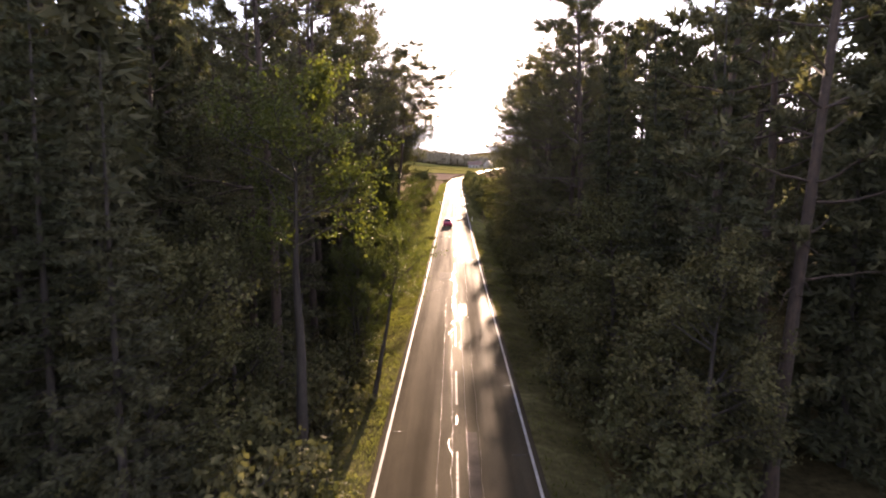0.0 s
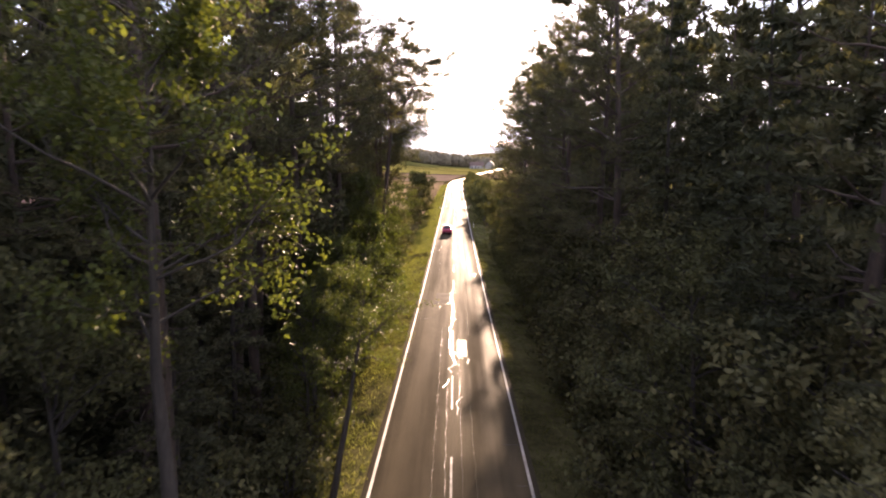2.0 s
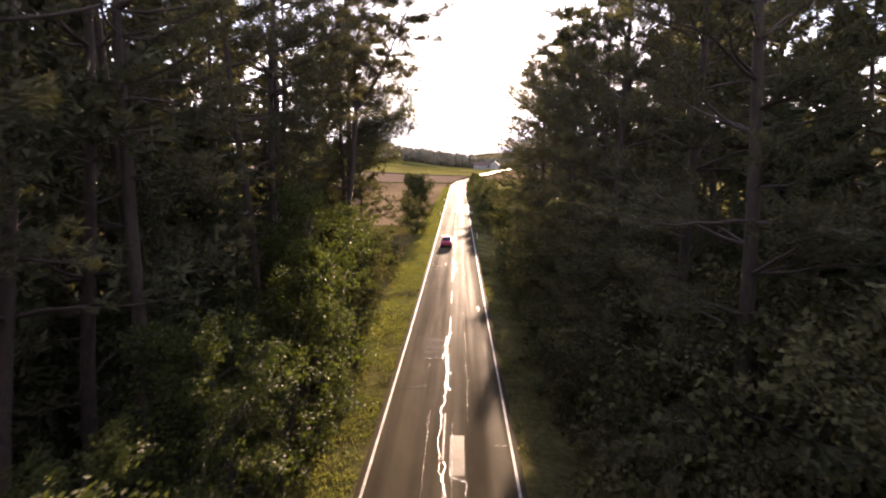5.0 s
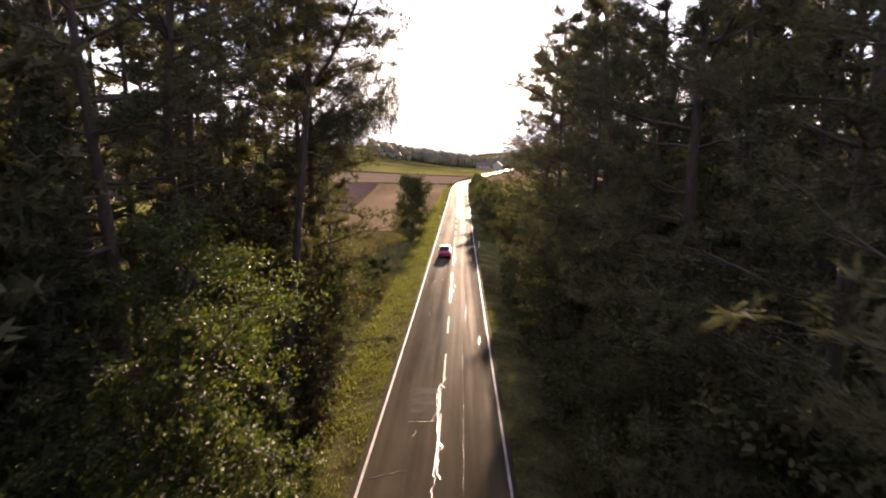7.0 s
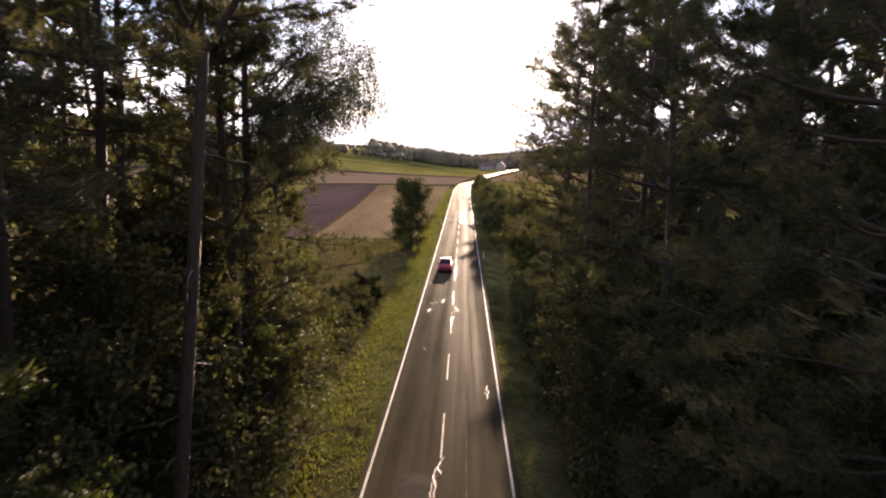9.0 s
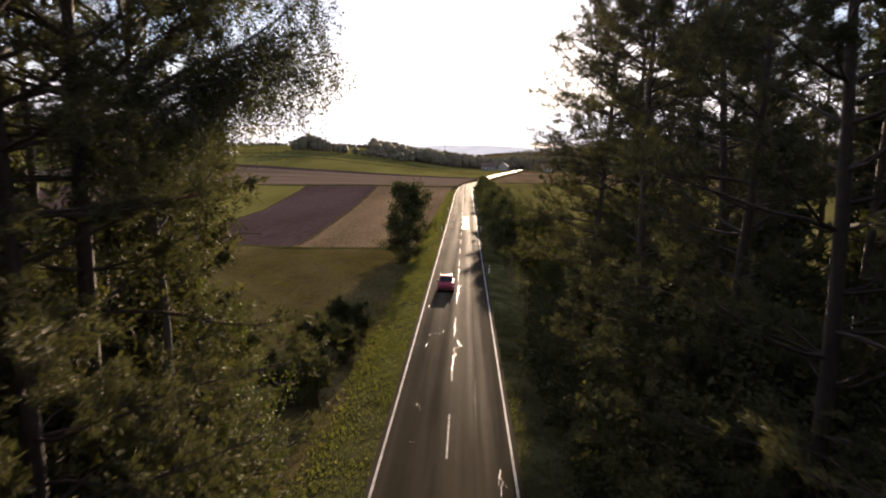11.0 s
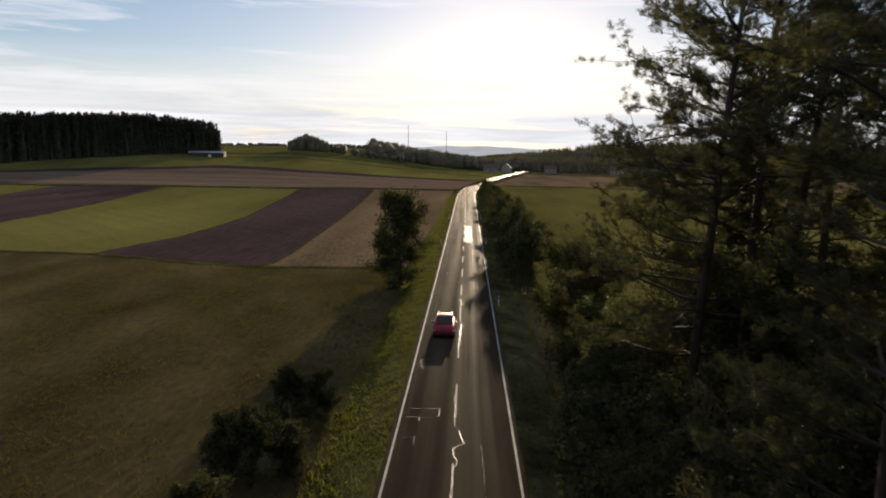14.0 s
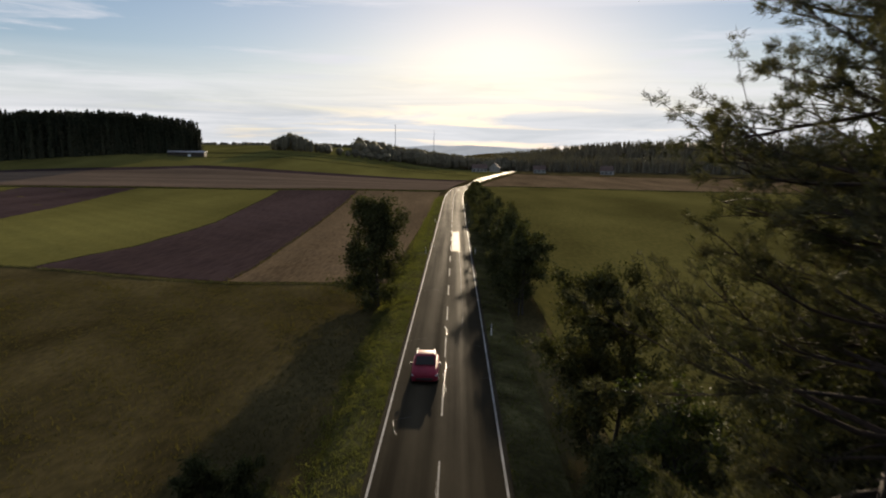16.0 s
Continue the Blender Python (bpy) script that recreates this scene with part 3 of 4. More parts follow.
patch("field_top", [(-520, 525), (-262, 564), (-160, 614), (-80, 644), (0, 644), (40, 659)], [(-620, 1040), (-330, 1040), (-190, 1030), (-90, 1000), (-20, 960), (50, 900)], GREEN_CROP, "green and fallow fields up to the skyline", 0.16, 120, 60)
patch("field_right", [(9.5, 112), (60, 112), (170, 108)], [(10.5, 428), (60, 418), (240, 360)], PASTURE, "grass field beyond the hedgerow", 0.08, 80, 80)
patch("field_right_far", [(11.5, 432), (62, 422), (260, 366)], [(48, 640), (90, 600), (290, 520)], STUBBLE, "pale strip field near the village", 0.14, 80, 40)
patch("forest_floor_left", [(-9, -200), (-40, -200), (-160, -200)], [(-9, 86), (-40, 87), (-160, 88)], FOREST_FLOOR, "dark litter of the wood", 0.07, 60, 120)
patch("forest_floor_right", [(9, -200), (40, -200), (160, -200)], [(9.5, 118), (40, 116), (160, 112)], FOREST_FLOOR, "dark litter of the wood", 0.07, 60, 120)


patch("verge_left", [(-6.5, -100), (-6.3, 60), (-6.2, 120), (-6.5, 160), (-6.2, 200), (-6.2, 345)], [(-3.57, -100), (-3.57, 60), (-3.57, 200), (-3.57, 345)], VERGE, "rough grassy verge along the road", 0.03, 260, 8)
patch("verge_right", [(3.57, -100), (3.57, 60), (3.57, 200), (3.57, 345)], [(6.4, -100), (6.4, 60), (6.4, 200), (6.4, 345)], VERGE, "rough grassy verge along the road", 0.03, 260, 8)


# ---- the road ----
def ribbon(offset0, offset1, y0, y1, lift, step=2.0):
    """Quads along the road between two offsets from its middle line."""
    n = max(2, int((y1 - y0) / step) + 1)
    y = np.linspace(y0, y1, n)
    turn = np.arctan(np.gradient(bend(y), y)) if n > 2 else np.zeros(n)
    rows = []
    for o in (offset0, offset1):
        rows.append(np.stack([bend(y) + o * np.cos(turn), y - o * np.sin(turn), level(y) + lift], 1))
    v = np.stack(rows, 1).reshape(-1, 3)
    i = np.arange(n - 1) * 2
    return v, np.stack([i, i + 1, i + 3, i + 2], 1)


def build_road():
    p = Pile()
    for a, b, za, zb in ((-3.55, -3.55, -0.3, 0.0), (-3.55, 3.55, 0.0, 0.0), (3.55, 3.55, 0.0, -0.3)):
        va, f = ribbon(a, b, -200, 860, 0.0)
        va[0::2, 2] += za
        va[1::2, 2] += zb
        p.add(va, f)
    road = tagged(new("road", p.mesh("road", ASPHALT)), "worn two-lane asphalt country road with sealed cracks", "road", kind="structure")
    for o in (-3.25, 3.25):
        p = Pile()
        p.add(*ribbon(o - 0.06, o + 0.06, -200, 860, 0.006))
        part("edge_line", p.mesh("edge_line", ROAD_PAINT), road, "white painted edge line")
    y = 79.7 - 12.1 * 22
    while y < 800:
        p = Pile()
        p.add(*ribbon(-0.05, 0.05, y, y + 6, 0.006))
        part("centre_dash", p.mesh("centre_dash", WORN_PAINT), road)
        y += 12.1
    return road


ROAD = build_road()


def rng_of(n):
    return np.random.default_rng(n)


def sealed_crack(points, width, seed, wiggle=0.075):
    """A hand-poured bitumen seal: a wavering band a few millimetres proud."""
    rng = rng_of(seed)
    line = np.array(points, float)
    t = np.r_[0, np.cumsum(np.linalg.norm(np.diff(line, axis=0), axis=1))]
    q = np.linspace(0, t[-1], max(4, int(t[-1] / 0.22)))
    xy = np.stack([np.interp(q, t, line[:, 0]), np.interp(q, t, line[:, 1])], 1)
    xy[:, 0] += np.convolve(rng.normal(0, wiggle, len(q) + 4), np.ones(5) / 2.2, "valid")
    d = np.gradient(xy, axis=0)
    side = np.stack([-d[:, 1], d[:, 0]], 1) / (np.linalg.norm(d, axis=1)[:, None] + 1e-9)
    w = width * rng.uniform(0.6, 1.4, (len(q), 1)) * 0.19
    v = []
    for off, z in ((-1.0, 0.001), (-0.6, 0.010), (0.6, 0.010), (1.0, 0.001)):
        p = xy + side * w * off
        v.append(np.column_stack([p, level(p[:, 1]) + z]))
    v = np.stack(v, 1).reshape(-1, 3)
    me = fast_mesh("sealed_crack", v, grid_faces(len(q), 4), SEAL, True)
    part("sealed_crack", me, ROAD, "glossy black bitumen crack seal")


def asphalt_patch(x0, x1, y0, y1, mat):
    p = Pile()
    p.add(*ribbon(x0, x1, y0, y1, 0.005, 0.6))
    part("asphalt_patch", p.mesh("asphalt_patch", mat), ROAD, "rectangular patch of newer asphalt")


def road_wear():
    k = 0
    centre = [
        ([(-0.2, 78.6), (-0.2, 71.7), (0.1, 69.6), (0, 66.9), (0, 64.1), (-0.2, 62.2), (-0.2, 59.4), (-0.3, 55.6)], 0.11),
        ([(0, 55.4), (0.1, 52), (-0.2, 51), (-0.1, 50.2)], 0.13), ([(-0.3, 48.7), (-0.2, 47.7), (-0.3, 47)], 0.14),
        ([(-0.05, 55.3), (-0.1, 53.5), (0.1, 51.5)], 0.08), ([(0.2, 79.9), (-0.1, 78.6), (0.1, 78), (-0.1, 77.7)], 0.1),
        ([(-0.3, 78.2), (-0.25, 74.7), (-0.3, 72.4)], 0.07), ([(-0.1, 69.6), (0.3, 69), (0, 68), (0, 66.8), (0.2, 65.5)], 0.14),
        ([(0.6, 45.6), (0.3, 44.5), (0.4, 42.5)], 0.09), ([(-0.05, 29.6), (0.03, 28.4)], 0.22), ([(-0.15, 27.0), (-0.3, 26.6), (-0.2, 25)], 0.08),
        ([(0.3, 114.1), (0.25, 113.1), (0.5, 112.3), (0, 111.8), (0.05, 109.9), (0, 106.2)], 0.13),
        ([(0.1, 138.6), (0, 135.6), (0.2, 133.7), (-0.05, 131)], 0.1), ([(0.25, 138.0), (0.2, 136.4), (0.05, 135.2)], 0.08),
        ([(-0.1, 150), (0.1, 148.5), (0, 146.8)], 0.1), ([(-0.1, 119.9), (0.0, 117.5), (-0.05, 114.7)], 0.07),
        ([(2.5, 90.7), (2.35, 90.0), (2.6, 89.4), (2.4, 88.9), (2.5, 88.2)], 0.09), ([(2.6, 89.4), (2.9, 88.9)], 0.05), ([(2.35, 90.0), (2.5, 89.2), (2.4, 88.9)], 0.06),
        ([(0.35, 54.8), (0.45, 53.6), (1.05, 53.2), (1.1, 52.1)], 0.07)]
    for pts, w in centre:
        sealed_crack(pts, w, 900 + k)
        k += 1
    cross = [((2.3, 38.7), (3.3, 38.7)), ((2.7, 34.5), (3.3, 34.5)), ((2.7, 30.4), (3.0, 30.4)), ((2.4, 24.9), (3.0, 24.9)), ((2.5, 57.1), (3.1, 57.2)),
             ((-3.1, 27.5), (-2.6, 27.4)), ((-1.75, 72.3), (-0.25, 72.4)), ((-1.2, 71.0), (-1.3, 70.2)), ((-2.95, 65.4), (-1.3, 66.4)),
             ((-2.8, 127.3), (-1.8, 128)), ((-2.85, 127.3), (-2.75, 126.5)), ((-3, 112.7), (-2.15, 113.1)), ((-2.15, 113.2), (-2.2, 112.0)), ((-2.9, 145), (-1.6, 145.6)),
             ((-2, 99.4), (-1.7, 98.3)), ((-2.1, 93.7), (-1.7, 93.8)), ((-2.6, 103.1), (-2.2, 103.3)), ((-3.1, 166.6), (-0.9, 167.6)), ((2.1, 188.2), (2.9, 187.4)),
             ((2.2, 143.6), (2.9, 143.3)), ((2.2, 135.3), (3.2, 135.3)), ((-2.9, 117.3), (-1, 117.4)), ((-1, 117.4), (-1, 116.1)), ((-1, 116.1), (-3, 115.9)), ((-2.1, 116), (-2.1, 115.3)),
             ((-2.7, 126.0), (-2.5, 125.2)), ((-3.1, 205), (-0.4, 205.6)), ((-3, 222), (-1, 222.3)), ((-2.9, 186), (-2.2, 186.4))]
    for a, b in cross:
        sealed_crack([a, b], 0.05, 900 + k, 0.012)
        k += 1
    seams = [(-0.85, 8, 62, 0.022), (-0.28, 4, 47, 0.03), (0.42, 4, 60, 0.025), (1.0, 20, 44, 0.016), (1.2, 60, 88, 0.016), (1.5, 96, 112, 0.02), (1.45, 150, 200, 0.03)]
    for x, a, b, w in seams:
        sealed_crack([(x, a), (x + 0.06, (a + b) / 2), (x, b)], w, 900 + k, 0.02)
        k += 1
    asphalt_patch(0.3, 1.0, 53.9, 58.4, SMOOTH_PATCH)
    asphalt_patch(-1.75, -0.35, 72.6, 78, PATCH)
    asphalt_patch(0.15, 1.5, 200, 228, SMOOTH_PATCH)
    asphalt_patch(0.45, 0.95, 4, 27.5, PATCH)

road_wear()

# ---- the woods ----
class Kind:
    """One built tree; the first planting sets it, later ones copy it."""
    def __init__(self, root, sink=0.1):
        self.root, self.free, self.sink = root, True, sink

    def plant(self, x, y, turn=0.0, size=1.0, lean=0.0, label=""):
        z = float(land(x, y)) - self.sink
        m = pose(x, y, z, lean, 0, turn) @ Matrix.Diagonal((size, size, size, 1))
        if self.free:
            self.root.matrix_basis = m
            self.free, ob = False, self.root
        else:
            ob = copy_thing(self.root, m)
            ob.matrix_basis = m
        return tagged(ob, label)


BIG_PINES = [Kind(tree("pine_tree", pine(rng_of(14 + k), 25 + k, 0.38, 4.8, 24, 12, 20, 0.16, 8, thin=0.065, pad=0.13, ends=0.5), PINE_BARK, PINE_NEEDLE, "tall old pine with long limbs reaching towards the road", "tree", "pines of the wood")) for k in range(2)]
PINES = [Kind(tree("pine_tree", pine(rng_of(10 + k), 26 + k, 0.40 + 0.06 * k, 3.9, 15, 9, 9, 0.2, 8, thin=0.11, pad=0.17, ends=0.5), PINE_BARK, PINE_NEEDLE, "tall old pine with a bare reddish trunk and ragged crown", "tree", "pines of the wood")) for k in range(3)]
MID_PINES = [Kind(tree("pine_tree", pine(rng_of(17 + k), 25 + k, 0.32, 3.6, 15, 4, 5, 0.32, 7, thin=0.22, twigs=False), PINE_BARK, PINE_NEEDLE, "tall pine in the wood", "tree", "pines of the wood")) for k in range(2)]
THIN_PINES = [Kind(tree("pine_tree", pine(rng_of(20 + k), 26 + 2 * k, 0.26, 3.3, 12, 3, 5, 0.85, 4, 5, 2, thin=0.2, twigs=False), PINE_BARK, PINE_NEEDLE, "tall slender pine deep in the wood", "tree", "pines of the wood")) for k in range(2)]
SPRUCES = [Kind(tree("spruce_tree", spruce(rng_of(30 + k), 17 + 8 * k, 2.8 + 0.5 * k, 0.5 + 0.3 * k, 14 - 3 * k, 0.5 + 0.4 * k, 5), OAK_BARK, SPRUCE_NEEDLE, "dark dense spruce with drooping boughs", "tree", "spruces of the wood")) for k in range(2)]
OAKS = [Kind(tree("oak_tree", broadleaf(rng_of(40 + k), 15.4 + k, 0.62, 3.1, 20, 7, 7, 11, 0.13, spread=0.11, lean=(0.16, 0), limb=0.3), OAK_BARK, OAK_LEAF, "young oak at the wood's edge with sunlit yellow-green leaves", "tree", "broadleaf trees at the edge")) for k in range(2)]
LOW_OAKS = [Kind(tree("oak_tree", broadleaf(rng_of(45), 9, 0.1, 3.2, 20, 6, 6, 7, 0.25, spread=0.2, limb=0.7), OAK_BARK, BUSH_LEAF, "low oak in the shade of the pines", "tree", "broadleaf trees at the edge"))]
BIRCHES = [Kind(tree("birch_tree", birch(rng_of(50)), BIRCH_BARK, BIRCH_LEAF, "slender birch with hanging twigs over the verge", "tree"))]
FORK_PINE = Kind(tree("pine_tree", forked_pine(rng_of(52)), PINE_BARK, PINE_NEEDLE, "leaning pine with a forked trunk and a light crown", "tree"))
LOW_PINES = [Kind(tree("pine_tree", pine(rng_of(90 + k), 25 + k, 0.2, 3.7, 24, 9, 16, 0.19, 8, thin=0.07, pad=0.15, ends=0.45, snags=3), PINE_BARK, PINE_NEEDLE, "tall pine with boughs low down its trunk", "tree", "pines of the wood")) for k in range(2)]
EDGE_OAKS = [Kind(tree("oak_tree", broadleaf(rng_of(95 + k), 12.5, 0.1, 3.3, 34, 6, 6, 9, 0.16, spread=0.13, limb=0.5), OAK_BARK, OAK_LEAF, "leafy oak clothed down to the verge, lit from behind", "tree", "broadleaf trees at the edge")) for k in range(2)]
SHRUBS = [Kind(tree("shrub", broadleaf(rng_of(60 + k), 3.6, 0.03, 2.0, 15, 5, 5, 6, 0.25, stems=3, spread=0.2, limb=0.6), OAK_BARK, BUSH_LEAF, "leafy shrub in the undergrowth", "shrub", "undergrowth shrubs")) for k in range(2)]
HEDGE_TREES = [Kind(tree("hedge_tree", broadleaf(rng_of(70 + k), 8.4, 0.04, 2.7, 30, 6, 6, 10, 0.27, stems=3, spread=0.22, limb=0.6), OAK_BARK, SHADED_HEDGE_LEAF, "dense dark hedgerow tree on the verge", "tree", "hedgerow trees")) for k in range(2)]
UNDER = [Kind(tree("understory_tree", broadleaf(rng_of(75 + k), 14.5, 0.1, 3.7, 36, 7, 6, 10, 0.19, spread=0.2, limb=0.6), OAK_BARK, BUSH_LEAF, "dense shaded broadleaf tree among the pines", "tree", "understory trees")) for k in range(2)]
NEAR_SPRUCE = Kind(tree("spruce_tree", spruce(rng_of(33), 17, 2.8, 0.5, 34, 0.24, 6), OAK_BARK, SPRUCE_NEEDLE, "dark dense spruce with drooping boughs", "tree", "spruces of the wood"))
LONE = Kind(tree("hedge_tree", broadleaf(rng_of(86), 12.6, 0.04, 2.6, 66, 7, 7, 12, 0.19, spread=0.18, limb=0.6, stems=2), OAK_BARK, SHADED_HEDGE_LEAF, "tall dense hedgerow tree standing apart on the verge", "tree"))
CONE = Kind(tree("hedge_tree", broadleaf(rng_of(83), 11.0, 0.03, 2.8, 66, 6, 6, 10, 0.26, spread=0.26, limb=0.6, stems=3), OAK_BARK, SHADED_HEDGE_LEAF, "tall dense bushy tree on the verge, in shade", "tree"))


def wood_fill(seed, x0, x1, y0, y1, gap, kinds, weights, keep_off=()):
    """Trees at random, none closer than gap."""
    rng, placed = rng_of(seed), list(keep_off)
    first = len(placed)
    for _ in range(6000):
        x, y = rng.uniform(x0, x1), rng.uniform(y0, y1)
        if all((x - a) ** 2 + (y - b) ** 2 > gap * gap for a, b in placed):
            placed.append((x, y))
    for x, y in placed[first:]:
        k = kinds[rng.choice(len(kinds), p=weights)]
        k.plant(x, y, rng.uniform(0, 360), rng.uniform(0.88, 1.12), rng.normal(0, 1.2))


# pines whose trunks stand along the wood's edges
EDGE_LEFT = [(-8.4, 27.5), (-8.8, 38), (-8.2, 44.5), (-8.0, 55.3), (-8.4, 60.0), (-11.2, 70.0), (-9.8, 63.5)]
EDGE_RIGHT = [(8.8, 45), (9.3, 53), (8.8, 60), (9.1, 67), (8.7, 75), (9.1, 82), (8.5, 89.5), (8.1, 100.8), (11.2, 103.7), (13.2, 105.5), (16.4, 108.5)]
rng = rng_of(5)
for n, (x, y) in enumerate(EDGE_LEFT + EDGE_RIGHT):
    big = (x, y) in ((8.1, 100.8), (11.2, 103.7), (13.2, 105.5))
    (BIG_PINES[n % 2] if big else LOW_PINES[n % 2] if 0 < x and y < 95 else PINES[2 if y > 60 else n % 3]).plant(x, y, rng.uniform(0, 360), rng.uniform(0.94, 1.06), rng.normal(0, 0.8))
FORK_PINE.plant(-6.85, 64.7, 0, 1.0)
PINES[1].plant(-7.0, 73.2, 40, 0.95)
LOW_PINES[0].plant(-6.4, 70.8, 120, 0.95)
KINDS = [MID_PINES[0], MID_PINES[1], SPRUCES[0]]
wood_fill(1, -17, -10, 21, 83, 3.5, KINDS, [0.32, 0.31, 0.37], EDGE_LEFT)
wood_fill(2, 11, 18, 18, 92, 4.4, KINDS, [0.32, 0.31, 0.37], EDGE_RIGHT)
for n, (x, y) in enumerate([(17.2, 97), (17.5, 103.5), (20.5, 108), (24, 105), (28, 108.5)]):
    PINES[n % 3].plant(x, y, 77 * n, 0.95 + 0.02 * n)
FILL = [THIN_PINES[0], THIN_PINES[1], SPRUCES[1]]
wood_fill(3, -36, -18, 0, 83, 4.7, FILL, [0.35, 0.3, 0.35])
wood_fill(4, 19, 38, 10, 98, 5.6, FILL, [0.35, 0.3, 0.35])
# unseen rows behind the start, added to hold skylight off the wood
wood_fill(5, -30, -11, -60, -8, 11, FILL, [0.35, 0.3, 0.35])
wood_fill(6, 11, 30, -60, 2, 11, FILL, [0.35, 0.3, 0.35])


def edge_row(seed, x0, x1, y0, y1, step, kinds, lo=0.85, hi=1.15):
    rng, y = rng_of(seed), y0
    while y < y1:
        kinds[rng.integers(len(kinds))].plant(rng.uniform(x0, x1), y, rng.uniform(0, 360), rng.uniform(lo, hi))
        y += step * rng.uniform(0.75, 1.3)


# oaks that reach out over the verge, and the lower growth
for n, (x, y, turn, size) in enumerate([(-6.5, 22.4, 5, 1.2), (-4.6, 32.2, -10, 0.64), (-6.2, 37.2, 15, 0.64), (-6.6, 41, 10, 0.68), (-6.6, 46, -5, 0.66), (-7.2, 52, -20, 0.88), (-7.4, 58.5, 15, 0.8), (-8.2, 69.5, 0, 0.66)]):
    OAKS[n % 2].plant(x, y, turn, size)
for x, y, s in ((-8.8, 72, 1.1), (-9.2, 76.6, 1.2), (-11, 80, 1.15), (-10.6, 67.5, 1.15), (-9.0, 63, 0.95), (-12.5, 85, 1.1), (-8.2, 73.6, 1.2), (-8.0, 80.2, 1.15), (-7.6, 68.0, 1.0), (-10, 84.5, 1.1)):
    LOW_OAKS[0].plant(x, y, 37 * y, s)
NEAR_SPRUCE.plant(-9.5, 14.5, 30, 0.95)
for x, y, s in ((-12.6, 16.5, 1.1), (-15.5, 20, 1.2), (9.2, 28, 1.15), (9.0, 37, 1.2), (9.6, 21.5, 1.1)):
    NEAR_SPRUCE.plant(x, y, 47 * y, s)
SPRUCES[1].plant(-12.5, 20, 70, 0.9)
for x, y, s in ((-7.4, 15, 1.2), (-7.6, 18.2, 1.3), (-6.9, 21, 1.15), (-7.0, 24.6, 1.2), (-6.4, 28.2, 0.95), (-6.2, 32.6, 0.95), (-6.6, 36.5, 1.0)):
    SHRUBS[int(y) % 2].plant(x, y, 31 * y, s)
for x, y, s in ((-8.6, 28.5, 0.8), (-9.2, 36, 0.9), (-8.4, 45.5, 0.85), (-8.8, 53, 0.95), (-9.2, 61, 0.9)):
    NEAR_SPRUCE.plant(x, y, 53 * y, s)
for x, y, s in ((9.6, 104.2, 0.85), (7.9, 106.4, 0.52), (10.6, 108.4, 0.85), (12.8, 109.4, 0.88), (9.2, 112.6, 0.5), (12.4, 113.6, 0.6), (14.8, 111, 0.85), (8.2, 99.0, 0.6), (17.5, 111.5, 0.62), (7.4, 101.6, 0.42), (-8.8, 64, 0.72), (-9.0, 67.4, 1.1), (-9.6, 75.6, 1.15), (-10.2, 81.4, 1.15), (-11.8, 86.5, 1.0), (-10.4, 17.5, 0.9), (-9.4, 24, 0.8), (12.6, 100.8, 0.95), (14, 107, 0.75), (10.1, 97.2, 0.8), (11.8, 91.5, 0.9), (15.8, 103.2, 1.0), (18.5, 106, 0.8), (10.8, 85.5, 0.85), (11.2, 77, 0.85), (10.8, 69, 0.8)):
    UNDER[int(y) % 2].plant(x, y, 41 * y, s)
EDGE_OAKS[0].plant(8.9, 109.0, 200, 0.82)
EDGE_OAKS[1].plant(6.7, 88.2, 100, 0.4)
OAKS[1].plant(7.0, 127.5, 100, 0.34)
BIRCHES[0].plant(-6.7, 75.8, 0, 1.0)
for n, (x, y, s) in enumerate(((-6.8, 52.4, 0.95), (-7.2, 58.2, 0.8), (-6.9, 48.2, 0.72), (-6.5, 44.0, 0.88), (-6.6, 41.6, 0.68), (-6.3, 36.4, 0.62), (-6.2, 70.6, 0.5), (-6.6, 62.4, 0.5), (-8.6, 85.0, 0.98), (-7.0, 79.2, 0.78))):
    EDGE_OAKS[n % 2].plant(x, y, 77 * n, s)
for n, y in enumerate(np.arange(20, 97, 4.3)):
    UNDER[n % 2].plant(8.6 + 0.7 * math.sin(2.3 * n), float(y), 63 * n, 0.62 + 0.2 * math.sin(1.7 * n + 1) ** 2)
edge_row(12, 9.0, 10.6, 22, 108, 4.4, LOW_OAKS, 0.85, 1.25)
for n, x in enumerate(np.arange(13, 40, 3.2)):
    (LOW_OAKS[0] if n % 3 else SPRUCES[0]).plant(x, 108.5 + 4 * math.sin(x * 1.7), x * 50, 1.0 + 0.3 * math.sin(x * 3.1))
edge_row(17, 17.5, 20.5, 46, 106, 4.4, LOW_OAKS, 1.0, 1.3)
edge_row(13, -10.2, -8.4, 16, 86, 3.6, SHRUBS, 0.6, 1.05)
edge_row(14, 7.0, 8.6, 18, 118, 3.2, SHRUBS, 0.7, 1.2)
edge_row(15, 8.6, 11.5, 104, 116, 3.2, HEDGE_TREES, 0.55, 0.85)
edge_row(16, 12, 18, 103, 118, 2.6, SHRUBS, 0.9, 1.3)

